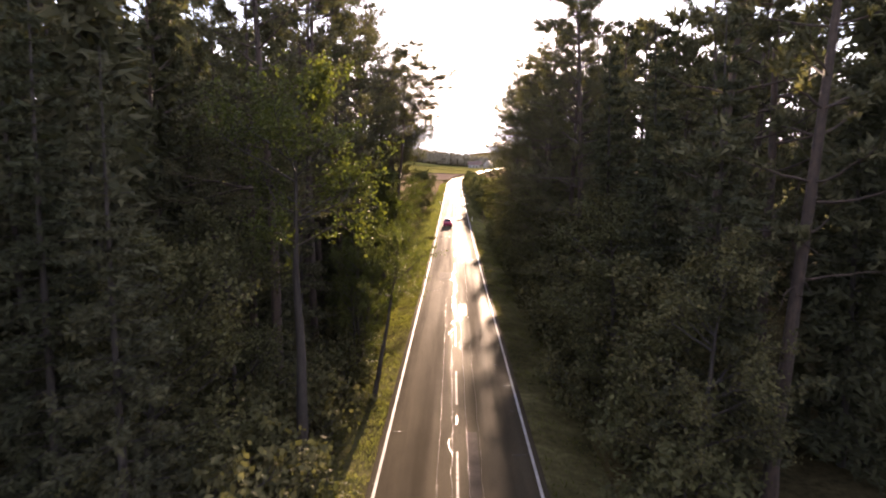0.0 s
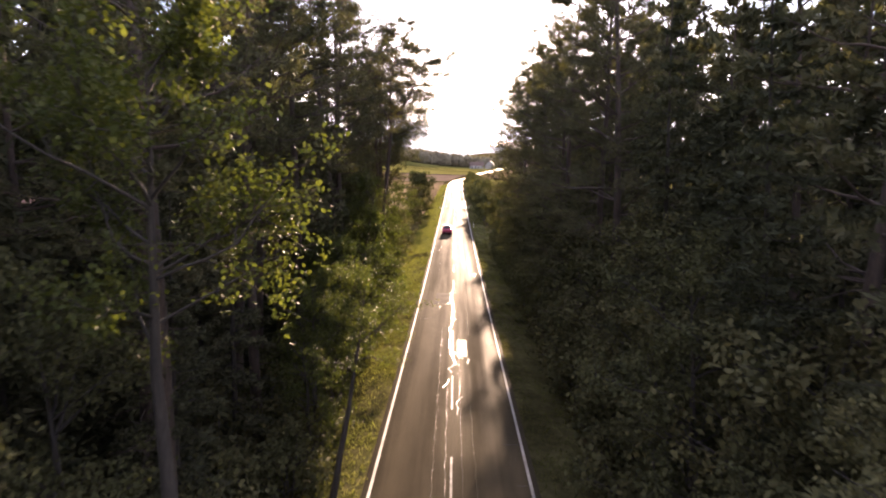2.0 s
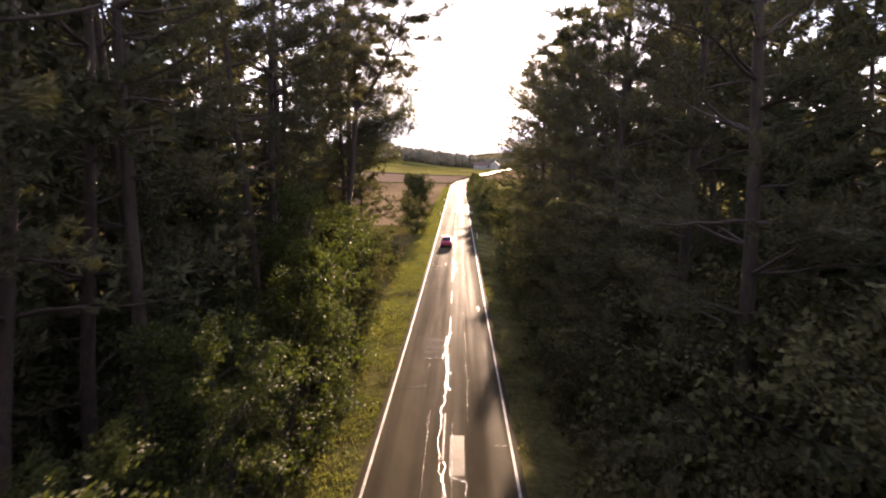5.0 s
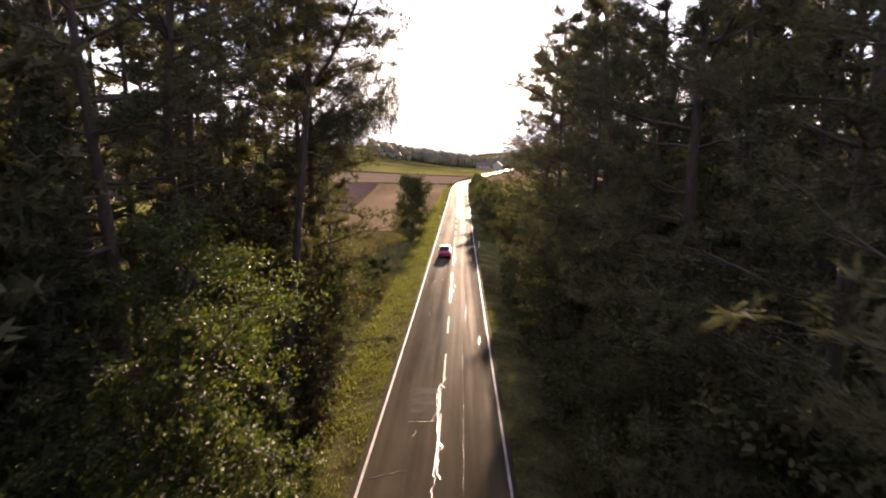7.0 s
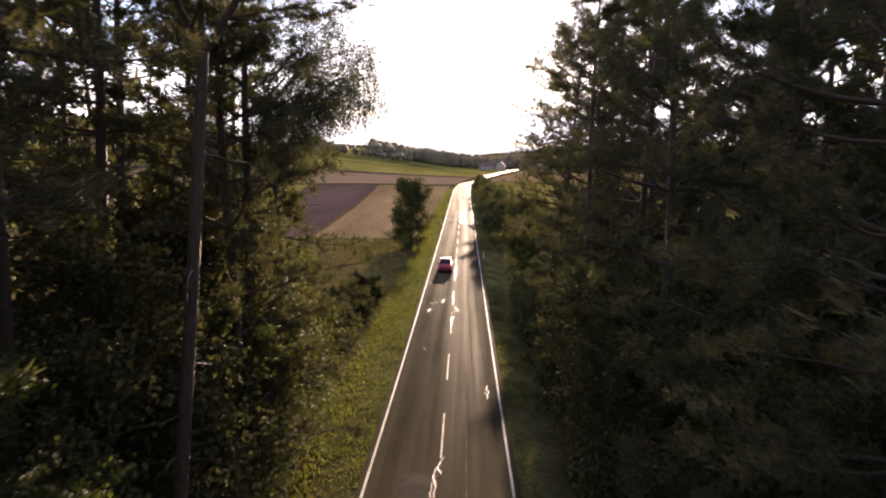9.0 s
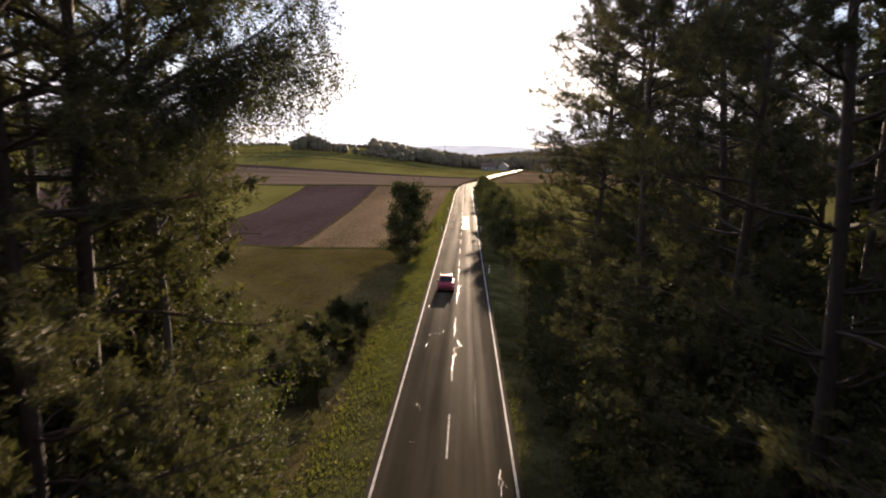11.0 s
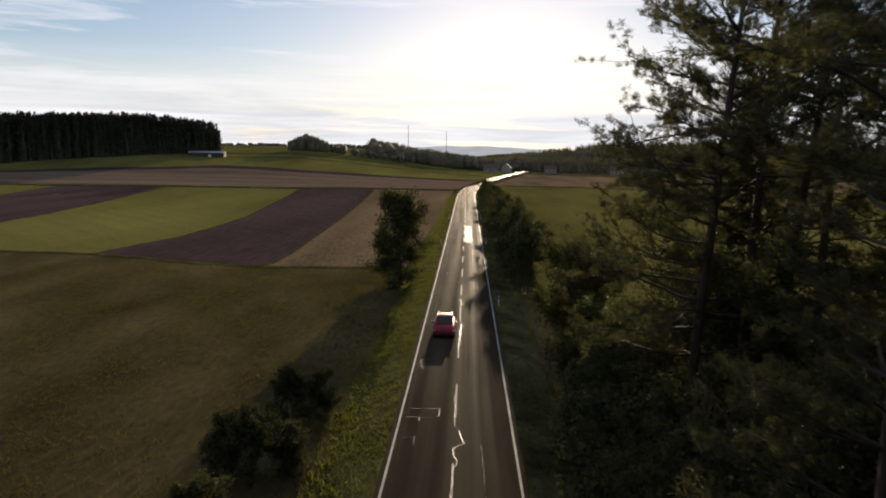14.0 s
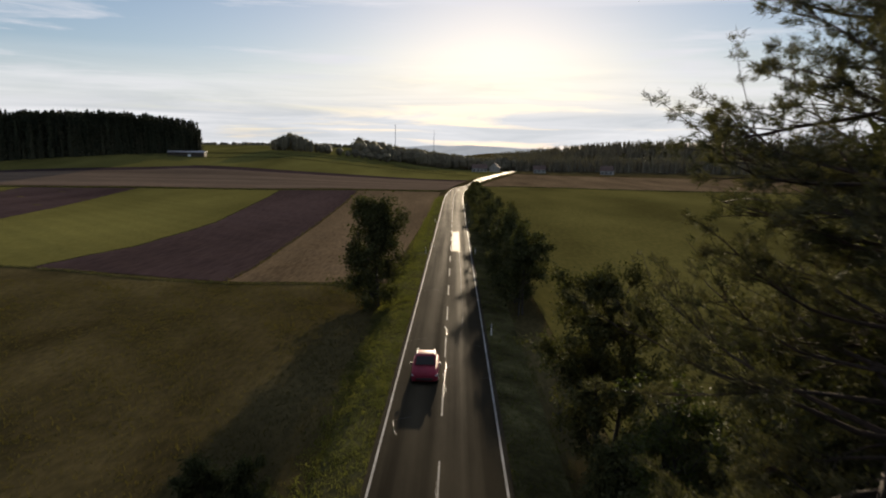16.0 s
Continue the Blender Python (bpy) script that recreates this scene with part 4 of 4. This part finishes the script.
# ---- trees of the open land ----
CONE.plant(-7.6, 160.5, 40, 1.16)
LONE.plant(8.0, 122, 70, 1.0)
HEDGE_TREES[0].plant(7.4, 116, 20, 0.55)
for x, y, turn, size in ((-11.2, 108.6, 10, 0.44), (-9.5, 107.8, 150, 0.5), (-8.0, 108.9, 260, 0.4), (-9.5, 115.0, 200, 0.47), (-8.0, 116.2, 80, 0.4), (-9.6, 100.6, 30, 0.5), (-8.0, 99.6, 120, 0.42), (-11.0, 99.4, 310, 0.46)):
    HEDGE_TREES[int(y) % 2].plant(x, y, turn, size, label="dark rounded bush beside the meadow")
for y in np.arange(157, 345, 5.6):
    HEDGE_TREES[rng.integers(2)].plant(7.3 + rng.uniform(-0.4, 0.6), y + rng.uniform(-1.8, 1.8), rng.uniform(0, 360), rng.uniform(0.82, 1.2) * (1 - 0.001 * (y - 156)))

# ---- far woods ----
def far_trees(name, spots, heights, seed, label, conical=True, width=0.17, mat=None, fine=34, clump=0.16, solid=0.72):
    """Many far trees as one mass: each a tapering heap of leafy faces."""
    rng, pile = rng_of(seed), Pile()
    for (x, y), h in zip(spots, heights):
        z0 = float(land(x, y))
        n = fine
        zs = np.linspace(0.0, 0.94, 6)
        body = (1.0 - zs) ** 0.85 if conical else 1.9 * np.sqrt(np.clip(1 - (2 * zs - 1) ** 2, 0.05, 1))
        core = h * width * solid * body * rng.uniform(0.75, 1.15, 6)
        bow = rng.normal(0, 0.06 * h * width, (2, 6))
        tube(pile, np.column_stack([x + bow[0], y + bow[1], z0 + zs * h]), core, 6)
        q = rng.uniform(0.02, 1.0, n) ** (0.8 if conical else 1.0)
        a = rng.uniform(0, 6.283, n)
        if conical:
            r = h * width * (1.02 - q) ** 0.85
        else:
            r = h * width * 1.9 * np.sqrt(np.clip(1 - (2 * q - 1) ** 2, 0.05, 1))
        r = r * rng.uniform(0.45, 1.1, n)
        at = np.stack([x + r * np.cos(a), y + r * np.sin(a), z0 + q * h], 1)
        pile.add(*leaves(rng, at, h * clump, 0.25, 1.2))
        top = tufts(rng, np.array([[x, y, z0 + h * 0.93]]), np.array([[0, 0, 4.0]]), h * 0.09, 3, 0.2)
        pile.add(top[0][[0, 1, 2, 2, 3, 4, 5, 5, 6, 7, 8, 8]], np.arange(12).reshape(3, 4))
    return tagged(new(name, pile.mesh(name, mat or HAZED_WOOD)), label, "wood", kind="stuff")


def spread_spots(rng, line, depth, n):
    """Spots behind a front line, up to depth metres away from the road's start."""
    line = np.array(line, float)
    t = np.r_[0, np.cumsum(np.linalg.norm(np.diff(line, axis=0), axis=1))]
    q = rng.uniform(0, t[-1], n)
    x, y = np.interp(q, t, line[:, 0]), np.interp(q, t, line[:, 1])
    d = rng.uniform(0, 1, n) ** 1.25 * depth
    k = np.hypot(x, y)
    return np.stack([x + x / k * d, y + y / k * d], 1)


rng = rng_of(21)
sp = spread_spots(rng, [(-470, 400), (-330, 440), (-232, 518), (-186, 588)], 45, 1500)
far_trees("far_wood", sp, rng.uniform(24, 28.5, len(sp)) * np.interp(sp[:, 0], [-330, -250, -222, -204, -188], [1.0, 0.97, 0.93, 0.84, 0.58]), 22, "dark spruce wood on the hillside beyond the fields", width=0.19, mat=SHADED_SPRUCE, fine=100, clump=0.075, solid=0.45)
sp = spread_spots(rng, [(-470, 398), (-330, 438), (-232, 516), (-186, 586)], 10, 700)
far_trees("far_wood", sp, rng.uniform(8, 21, len(sp)) * np.interp(sp[:, 0], [-230, -192], [1.0, 0.45]), 28, "dark young growth along the front of the spruce wood", width=0.24, mat=SHADED_SPRUCE, fine=80, clump=0.085, solid=0.4)
sp = np.array([(-150 + 3.6 * k + rng.uniform(-1, 1), 648 + rng.uniform(0, 9)) for k in range(11)])
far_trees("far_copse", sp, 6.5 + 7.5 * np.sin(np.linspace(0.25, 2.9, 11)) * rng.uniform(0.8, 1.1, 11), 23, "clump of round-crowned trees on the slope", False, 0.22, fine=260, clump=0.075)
sp = spread_spots(rng, [(-88, 690), (-70, 690), (-30, 700), (5, 745), (40, 780), (75, 800)], 120, 520)
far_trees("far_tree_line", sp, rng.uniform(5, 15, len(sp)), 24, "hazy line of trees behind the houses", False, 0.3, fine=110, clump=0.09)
sp = spread_spots(rng, [(40, 800), (100, 745), (180, 722), (320, 660), (520, 560)], 380, 3800)
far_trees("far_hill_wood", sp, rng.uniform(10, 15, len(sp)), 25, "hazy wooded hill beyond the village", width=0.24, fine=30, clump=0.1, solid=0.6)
sp = np.stack([np.linspace(-420, -20, 260), 1010 + rng.uniform(-25, 25, 260)], 1)
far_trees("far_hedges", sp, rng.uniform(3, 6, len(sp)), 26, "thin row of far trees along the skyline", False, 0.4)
sp = np.array([(-112 + 7 * k + rng.uniform(-3, 3), 655 + 1.5 * k) for k in range(9)])
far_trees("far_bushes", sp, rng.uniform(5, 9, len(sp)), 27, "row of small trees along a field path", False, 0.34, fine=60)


def ridge(dist, z, swell, seed, label):
    """A long far range of hills, closed down to the land."""
    rng = rng_of(seed)
    x = np.linspace(-3400, 3400, 240)
    top = z + sum(swell / k * np.sin(x / (330.0 / k) + rng.uniform(0, 6.28)) for k in (1, 2, 3, 5, 9))
    v = np.concatenate([np.column_stack([x, np.full(240, dist), np.full(240, -60.0)]), np.column_stack([x, np.full(240, dist + 300.0), top])])
    i = np.arange(239)
    return tagged(new("backdrop_hills", fast_mesh("backdrop_hills", v, np.stack([i, i + 1, i + 241, i + 240], 1), HAZE_GLOW, True)), label, "backdrop", kind="structure")


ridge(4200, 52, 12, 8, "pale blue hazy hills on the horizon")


# ---- houses, barn, masts ----
def house(x, y, w, d, eave, ridge, turn, label, walls=PLASTER, roof=ROOF_TILE, rows=2):
    root = new("house")
    bm = bmesh.new()
    prof = [(-d / 2, -0.6), (d / 2, -0.6), (d / 2, eave), (0, ridge - 0.15), (-d / 2, eave)]
    ends = [[bm.verts.new((sx, py, pz)) for py, pz in prof] for sx in (-w / 2, w / 2)]
    bm.faces.new(ends[0][::-1])
    bm.faces.new(ends[1])
    for i in range(5):
        j = (i + 1) % 5
        bm.faces.new((ends[0][i], ends[0][j], ends[1][j], ends[1][i]))
    bmesh.ops.recalc_face_normals(bm, faces=bm.faces[:])
    part("wall", bm_mesh("wall", bm, walls), root)
    bm = bmesh.new()
    for s in (-1, 1):
        run, rise = d / 2 + 0.5, ridge - eave
        slope = math.atan2(rise, d / 2)
        m = Matrix.Translation((0, s * run / 2, ridge - rise / 2 * run / (d / 2) + 0.1)) @ Euler((-s * slope, 0, 0)).to_matrix().to_4x4()
        bmesh.ops.create_cube(bm, size=1, matrix=m @ Matrix.Diagonal((w + 1.0, run / math.cos(slope), 0.18, 1)))
    rf = part("roof", bm_mesh("roof", bm, roof), root)
    bm = bmesh.new()
    box(bm, w * 0.2, w * 0.2 + 0.7, -0.3, 0.4, ridge - 0.8, ridge + 0.9)
    part("chimney", bm_mesh("chimney", bm, ROOF_TILE), rf)
    for r in range(rows):
        for c in range(max(2, int(w / 3.2))):
            wx = -w / 2 + 1.6 + c * (w - 3.2) / max(1, int(w / 3.2) - 1)
            bm = bmesh.new()
            box(bm, wx - 0.55, wx + 0.55, -d / 2 - 0.06, -d / 2 + 0.05, 0.9 + 2.7 * r, 2.2 + 2.7 * r)
            if 2.2 + 2.7 * r < eave + 0.2:
                part("window", bm_mesh("window", bm, DARK_GLASS), root)
            else:
                bm.free()
    root.matrix_basis = pose(x, y, float(land(x, y)), 0, 0, turn)
    return tagged(root, label, "house", "houses of the village")


house(22, 705, 13, 8, 3.6, 6.8, 4, "long white farmhouse with a red tiled roof")
house(36, 712, 10, 9, 4.2, 8.2, 80, "white house with a steep red roof")
house(74, 690, 10, 8, 3.4, 6.4, -10, "pale house before the wooded hill")
house(128, 668, 10, 8, 3.6, 7.0, -20, "small pale house at the edge of the fields")


def barn(x, y, turn):
    root = new("barn")
    bm = bmesh.new()
    box(bm, -12, 12, -4, 4, -1.5, 2.6)
    part("wall", bm_mesh("wall", bm, DARK_WOOD), root)
    bm = bmesh.new()
    for s in (-1, 1):
        m = Matrix.Translation((0, s * 2.3, 3.2)) @ Euler((-s * 0.25, 0, 0)).to_matrix().to_4x4()
        bmesh.ops.create_cube(bm, size=1, matrix=m @ Matrix.Diagonal((25, 4.9, 0.15, 1)))
    part("roof", bm_mesh("roof", bm, GREY_METAL), root)
    bm = bmesh.new()
    box(bm, 1, 3.2, -4.1, -3.9, -0.3, 1.4)
    part("door", bm_mesh("door", bm, WHITE_PLASTIC), root, "pale sliding barn door")
    root.matrix_basis = pose(x, y, float(land(x, y)), 0, 0, turn)
    tagged(root, "long low dark barn on the slope", "barn")


barn(-184, 560, 8)


def mast(x, y, h):
    root = new("radio_mast")
    p = Pile()
    tube(p, [(0, 0, -1), (0, 0, h * 0.5), (0, 0, h)], [0.55, 0.42, 0.25], 8)
    part("pole", p.mesh("pole", GREY_METAL, True), root)
    for z in (h * 0.8, h * 0.92):
        p = Pile()
        tube(p, [(-1.2, 0, z), (0, 0, z + 0.1), (1.2, 0, z)], [0.12, 0.16, 0.12], 6)
        part("antenna_arm", p.mesh("antenna_arm", GREY_METAL), root)
    root.matrix_basis = pose(x, y, float(land(x, y)))
    tagged(root, "tall thin grey mast on the horizon", "mast", "masts on the horizon")


mast(-95, 1180, 46)
mast(-34, 1180, 50)


# ---- roadside posts ----
def delineator():
    root = new("delineator_post")
    bm = bmesh.new()
    r = bmesh.ops.create_cone(bm, cap_ends=True, segments=10, radius1=0.075, radius2=0.065, depth=1.15)
    bmesh.ops.scale(bm, vec=(0.75, 1.1, 1), verts=r["verts"])
    bmesh.ops.translate(bm, vec=(0, 0, 0.475), verts=bm.verts[:])
    part("post", bm_mesh("post", bm, WHITE_PLASTIC), root)
    bm = bmesh.new()
    box(bm, -0.062, 0.062, -0.085, 0.085, 0.72, 0.93, 0.01)
    part("band", bm_mesh("band", bm, BLACK_PLASTIC), root, "black band")
    bm = bmesh.new()
    box(bm, -0.025, 0.025, -0.092, 0.0, 0.76, 0.9)
    part("reflector", bm_mesh("reflector", bm, LAMP_GLASS), root, "pale reflector")
    return tagged(root, "white roadside delineator post with a black band", "post", "delineator posts")


POST = Kind(delineator(), 0.0)
for x, y in ((3.95, 147.3), (3.95, 197.3), (-3.95, 197.3), (3.95, 247.3), (-3.95, 247.3), (3.95, 297)):
    POST.plant(x, y)


# ---- the car ----
def loft(bm, rings):
    rows = [[bm.verts.new(p) for p in ring] for ring in rings]
    n = len(rows[0])
    for a, b in zip(rows, rows[1:]):
        for i in range(n):
            bm.faces.new((a[i], a[(i + 1) % n], b[(i + 1) % n], b[i]))
    bm.faces.new(rows[0][::-1])
    bm.faces.new(rows[-1])
    bmesh.ops.recalc_face_normals(bm, faces=bm.faces[:])
    for f in bm.faces:
        f.smooth = True


def car_ring(y, half, low, high, k=0.16):
    pts = []
    for cx, cz, a0 in ((half - k, high - k, 0), (-half + k, high - k, 90), (-half + k, low + k, 180), (half - k, low + k, 270)):
        for a in (0, 30, 60, 90):
            t = radians(a0 + a)
            pts.append((cx + k * math.cos(t), y, cz + k * math.sin(t)))
    return pts


def car():
    root = new("car")
    bm = bmesh.new()
    loft(bm, [car_ring(y, h, lo, hi) for y, h, lo, hi in ((-2.18, 0.66, 0.38, 0.72), (-2.12, 0.78, 0.28, 0.80), (-1.9, 0.88, 0.22, 0.88), (-1.4, 0.92, 0.2, 0.96), (-0.9, 0.93, 0.2, 1.01), (0.4, 0.93, 0.2, 1.02), (1.5, 0.92, 0.22, 1.02), (2.0, 0.87, 0.28, 0.98), (2.15, 0.76, 0.38, 0.88))])
    part("body", bm_mesh("body", bm, CAR_PAINT), root)
    bm = bmesh.new()
    loft(bm, [car_ring(y, h, 0.9, hi, 0.09) for y, h, hi in ((-0.95, 0.70, 1.08), (-0.6, 0.74, 1.26), (-0.15, 0.72, 1.49), (0.4, 0.71, 1.55), (1.1, 0.70, 1.52), (1.55, 0.68, 1.40), (1.95, 0.62, 1.10))])
    part("cabin", bm_mesh("cabin", bm, CAR_PAINT), root)

    def panel(name, pts, mat, label=""):
        b = bmesh.new()
        vs = [b.verts.new(p) for p in pts]
        b.faces.new(vs)
        ex = bmesh.ops.extrude_face_region(b, geom=b.faces[:])
        nv = [g for g in ex["geom"] if isinstance(g, bmesh.types.BMVert)]
        b.normal_update()
        bmesh.ops.translate(b, vec=(0, 0, 0.012), verts=nv)
        bmesh.ops.recalc_face_normals(b, faces=b.faces[:])
        return part(name, bm_mesh(name, b, mat), root, label)

    panel("windscreen", [(-0.68, -0.97, 1.07), (0.68, -0.97, 1.07), (0.6, -0.2, 1.48), (-0.6, -0.2, 1.48)], DARK_GLASS, "dark windscreen")
    panel("rear_window", [(-0.56, 1.92, 1.14), (0.56, 1.92, 1.14), (0.52, 1.52, 1.43), (-0.52, 1.52, 1.43)], DARK_GLASS, "dark rear window")
    for s in (-1, 1):
        bm = bmesh.new()
        box(bm, s * 0.735 - 0.02, s * 0.735 + 0.02, -0.45, 1.35, 1.06, 1.36, 0.015)
        part("side_window", bm_mesh("side_window", bm, DARK_GLASS), root, "dark side window")
        bm = bmesh.new()
        box(bm, s * 0.72 - 0.17, s * 0.72 + 0.17, -2.14, -1.98, 0.66, 0.75, 0.03)
        part("headlight", bm_mesh("headlight", bm, LAMP_GLASS), root, "clear headlight")
        bm = bmesh.new()
        box(bm, s * 1.0 - 0.1, s * 1.0 + 0.1, -0.62, -0.47, 1.0, 1.14, 0.03)
        part("wing_mirror", bm_mesh("wing_mirror", bm, BLACK_PLASTIC), root, "black wing mirror")
        bm = bmesh.new()
        box(bm, s * 0.62 - 0.02, s * 0.62 + 0.02, -0.1, 1.5, 1.54, 1.57, 0.01)
        part("roof_rail", bm_mesh("roof_rail", bm, GREY_METAL), root, "silver roof rail")
        for wy in (-1.35, 1.32):
            bm = bmesh.new()
            m = Matrix.Translation((s * 0.83, wy, 0.335)) @ Euler((0, radians(90), 0)).to_matrix().to_4x4()
            bmesh.ops.create_cone(bm, cap_ends=True, segments=24, radius1=0.335, radius2=0.335, depth=0.22, matrix=m)
            wheel = part("wheel", bm_mesh("wheel", bm, TYRE), root, "black tyre")
            bm = bmesh.new()
            m = Matrix.Translation((s * 0.90, wy, 0.335)) @ Euler((0, radians(90), 0)).to_matrix().to_4x4()
            bmesh.ops.create_cone(bm, cap_ends=True, segments=16, radius1=0.22, radius2=0.22, depth=0.1, matrix=m)
            part("rim", bm_mesh("rim", bm, GREY_METAL), wheel, "grey alloy rim")
    bm = bmesh.new()
    box(bm, -0.6, 0.6, -2.2, -2.08, 0.36, 0.56, 0.03)
    part("grille", bm_mesh("grille", bm, BLACK_PLASTIC), root, "black lower grille")
    return tagged(root, "red compact crossover car driving in the oncoming lane", "car")


CAR = car()
CAR.matrix_basis = pose(-1.3, 135.7, float(level(135.7)))


# ---- grass ----
def blades(rng, s, y, size, wide=0.14):
    n = len(s)
    x = s + bend(y)
    c = np.stack([x, y, land(x, y) - 0.02], 1)
    d = rng.normal(0, 0.4, (n, 3)) + [0, 0, 1]
    d /= np.linalg.norm(d, axis=1)[:, None]
    side = np.cross(d, rng.normal(0, 1, (n, 3)))
    side /= np.linalg.norm(side, axis=1)[:, None] + 1e-9
    h = size * rng.uniform(0.5, 1.4, (n, 1))
    w = h * wide
    v = np.stack([c - side * w, c + side * w, c + d * h + rng.normal(0, 0.05, (n, 3))], 1)
    return v.reshape(-1, 3), np.arange(n * 3).reshape(n, 3)


def grass(name, seed, n, s0, s1, y0, y1, size, mat, label, clumps=0, fade=1.0):
    rng, pile = rng_of(seed), Pile()
    if clumps:
        cs, cy = rng.uniform(s0, s1, clumps), rng.uniform(y0, y1, clumps)
        k = rng.integers(0, clumps, n)
        cs = s0 + (s1 - s0) * rng.uniform(0, 1, clumps) ** fade
        s, y = cs[k] + rng.normal(0, 0.22, n), cy[k] + rng.normal(0, 0.3, n)
        ok = (s > s0) & (s < s1) & (rng.uniform(-1.6, 1.2, n) < wave(s + 0.35 * y, 0.3 * y, 2.4, seed))
        s, y = s[ok], y[ok]
    else:
        s, y = rng.uniform(s0, s1, n), rng.uniform(y0, y1, n)
    pile.add(*blades(rng, s, y, size))
    return tagged(new(name, pile.mesh(name, mat)), label, "grass", kind="stuff")


grass("verge_grass", 31, 230000, -7.6, -3.5, 14, 200, 0.15, GRASS_BLADE, "rough green verge grass beside the road", 7500, 0.7)
grass("verge_grass", 33, 60000, 3.52, 7.0, 18, 200, 0.17, GRASS_BLADE, "shaded verge grass beside the road", 3500)
grass("verge_grass", 34, 20000, -6.5, -3.55, 200, 345, 0.28, GRASS_BLADE, "rough green verge grass beside the road", 2500)
grass("meadow_grass", 35, 330000, -130, -7.2, 88, 172, 0.15, MEADOW_BLADE, "short meadow grass", 80000, 0.5)


def margin(name, seed, line, n, size, width, mat, label):
    """Uncut grass along a field's edge."""
    rng, pile = rng_of(seed), Pile()
    line = np.array(line, float)
    t = np.r_[0, np.cumsum(np.linalg.norm(np.diff(line, axis=0), axis=1))]
    q = rng.uniform(0, t[-1], n)
    x = np.interp(q, t, line[:, 0]) + rng.normal(0, width, n)
    y = np.interp(q, t, line[:, 1]) + rng.normal(0, width, n)
    pile.add(*blades(rng, x - bend(y), y, size, 0.25))
    return tagged(new(name, pile.mesh(name, mat)), label, "grass", kind="stuff")


margin("field_margin", 41, [(-150, 200), (-101, 187), (-58, 181), (-51, 178.6), (-39, 173.6), (-28, 171.8), (-8, 172.4)], 7000, 0.24, 0.35, BUSH_LEAF, "dark uncut grass along the edge of the fields")
margin("verge_edge", 48, [(-6.4, 14), (-6.3, 60), (-6.2, 120), (-6.5, 160), (-6.2, 200), (-6.2, 345)], 40000, 0.18, 0.5, GRASS_BLADE, "longer grass along the ditch")
margin("field_margin", 42, PLOUGH_WEST, 3500, 0.2, 0.2, BUSH_LEAF, "dark uncut grass along the edge of the fields")
margin("field_margin", 43, [(-330, 362), (-178, 371), (-130, 371.5), (-72, 373.5), (-40, 376), (-4, 383)], 12000, 0.55, 0.7, BUSH_LEAF, "dark uncut grass along the edge of the fields")
margin("field_margin", 44, PLOUGH_EAST, 900, 0.3, 0.3, DRY_BLADE, "pale dry grass along the ploughed strip")
margin("field_margin", 45, [(-300, 500), (-200, 545), (-120, 570), (-60, 575), (10, 580)], 7000, 0.8, 0.9, BUSH_LEAF, "dark grassy bank across the far slope")
margin("field_margin", 46, [(-230, 585), (-150, 598), (-80, 612), (0, 618)], 6000, 0.8, 0.9, BUSH_LEAF, "dark grassy bank across the far slope")
margin("field_margin", 47, [(23, 430), (60, 420), (240, 362)], 7000, 0.6, 0.6, BUSH_LEAF, "dark uncut grass along the edge of the fields")
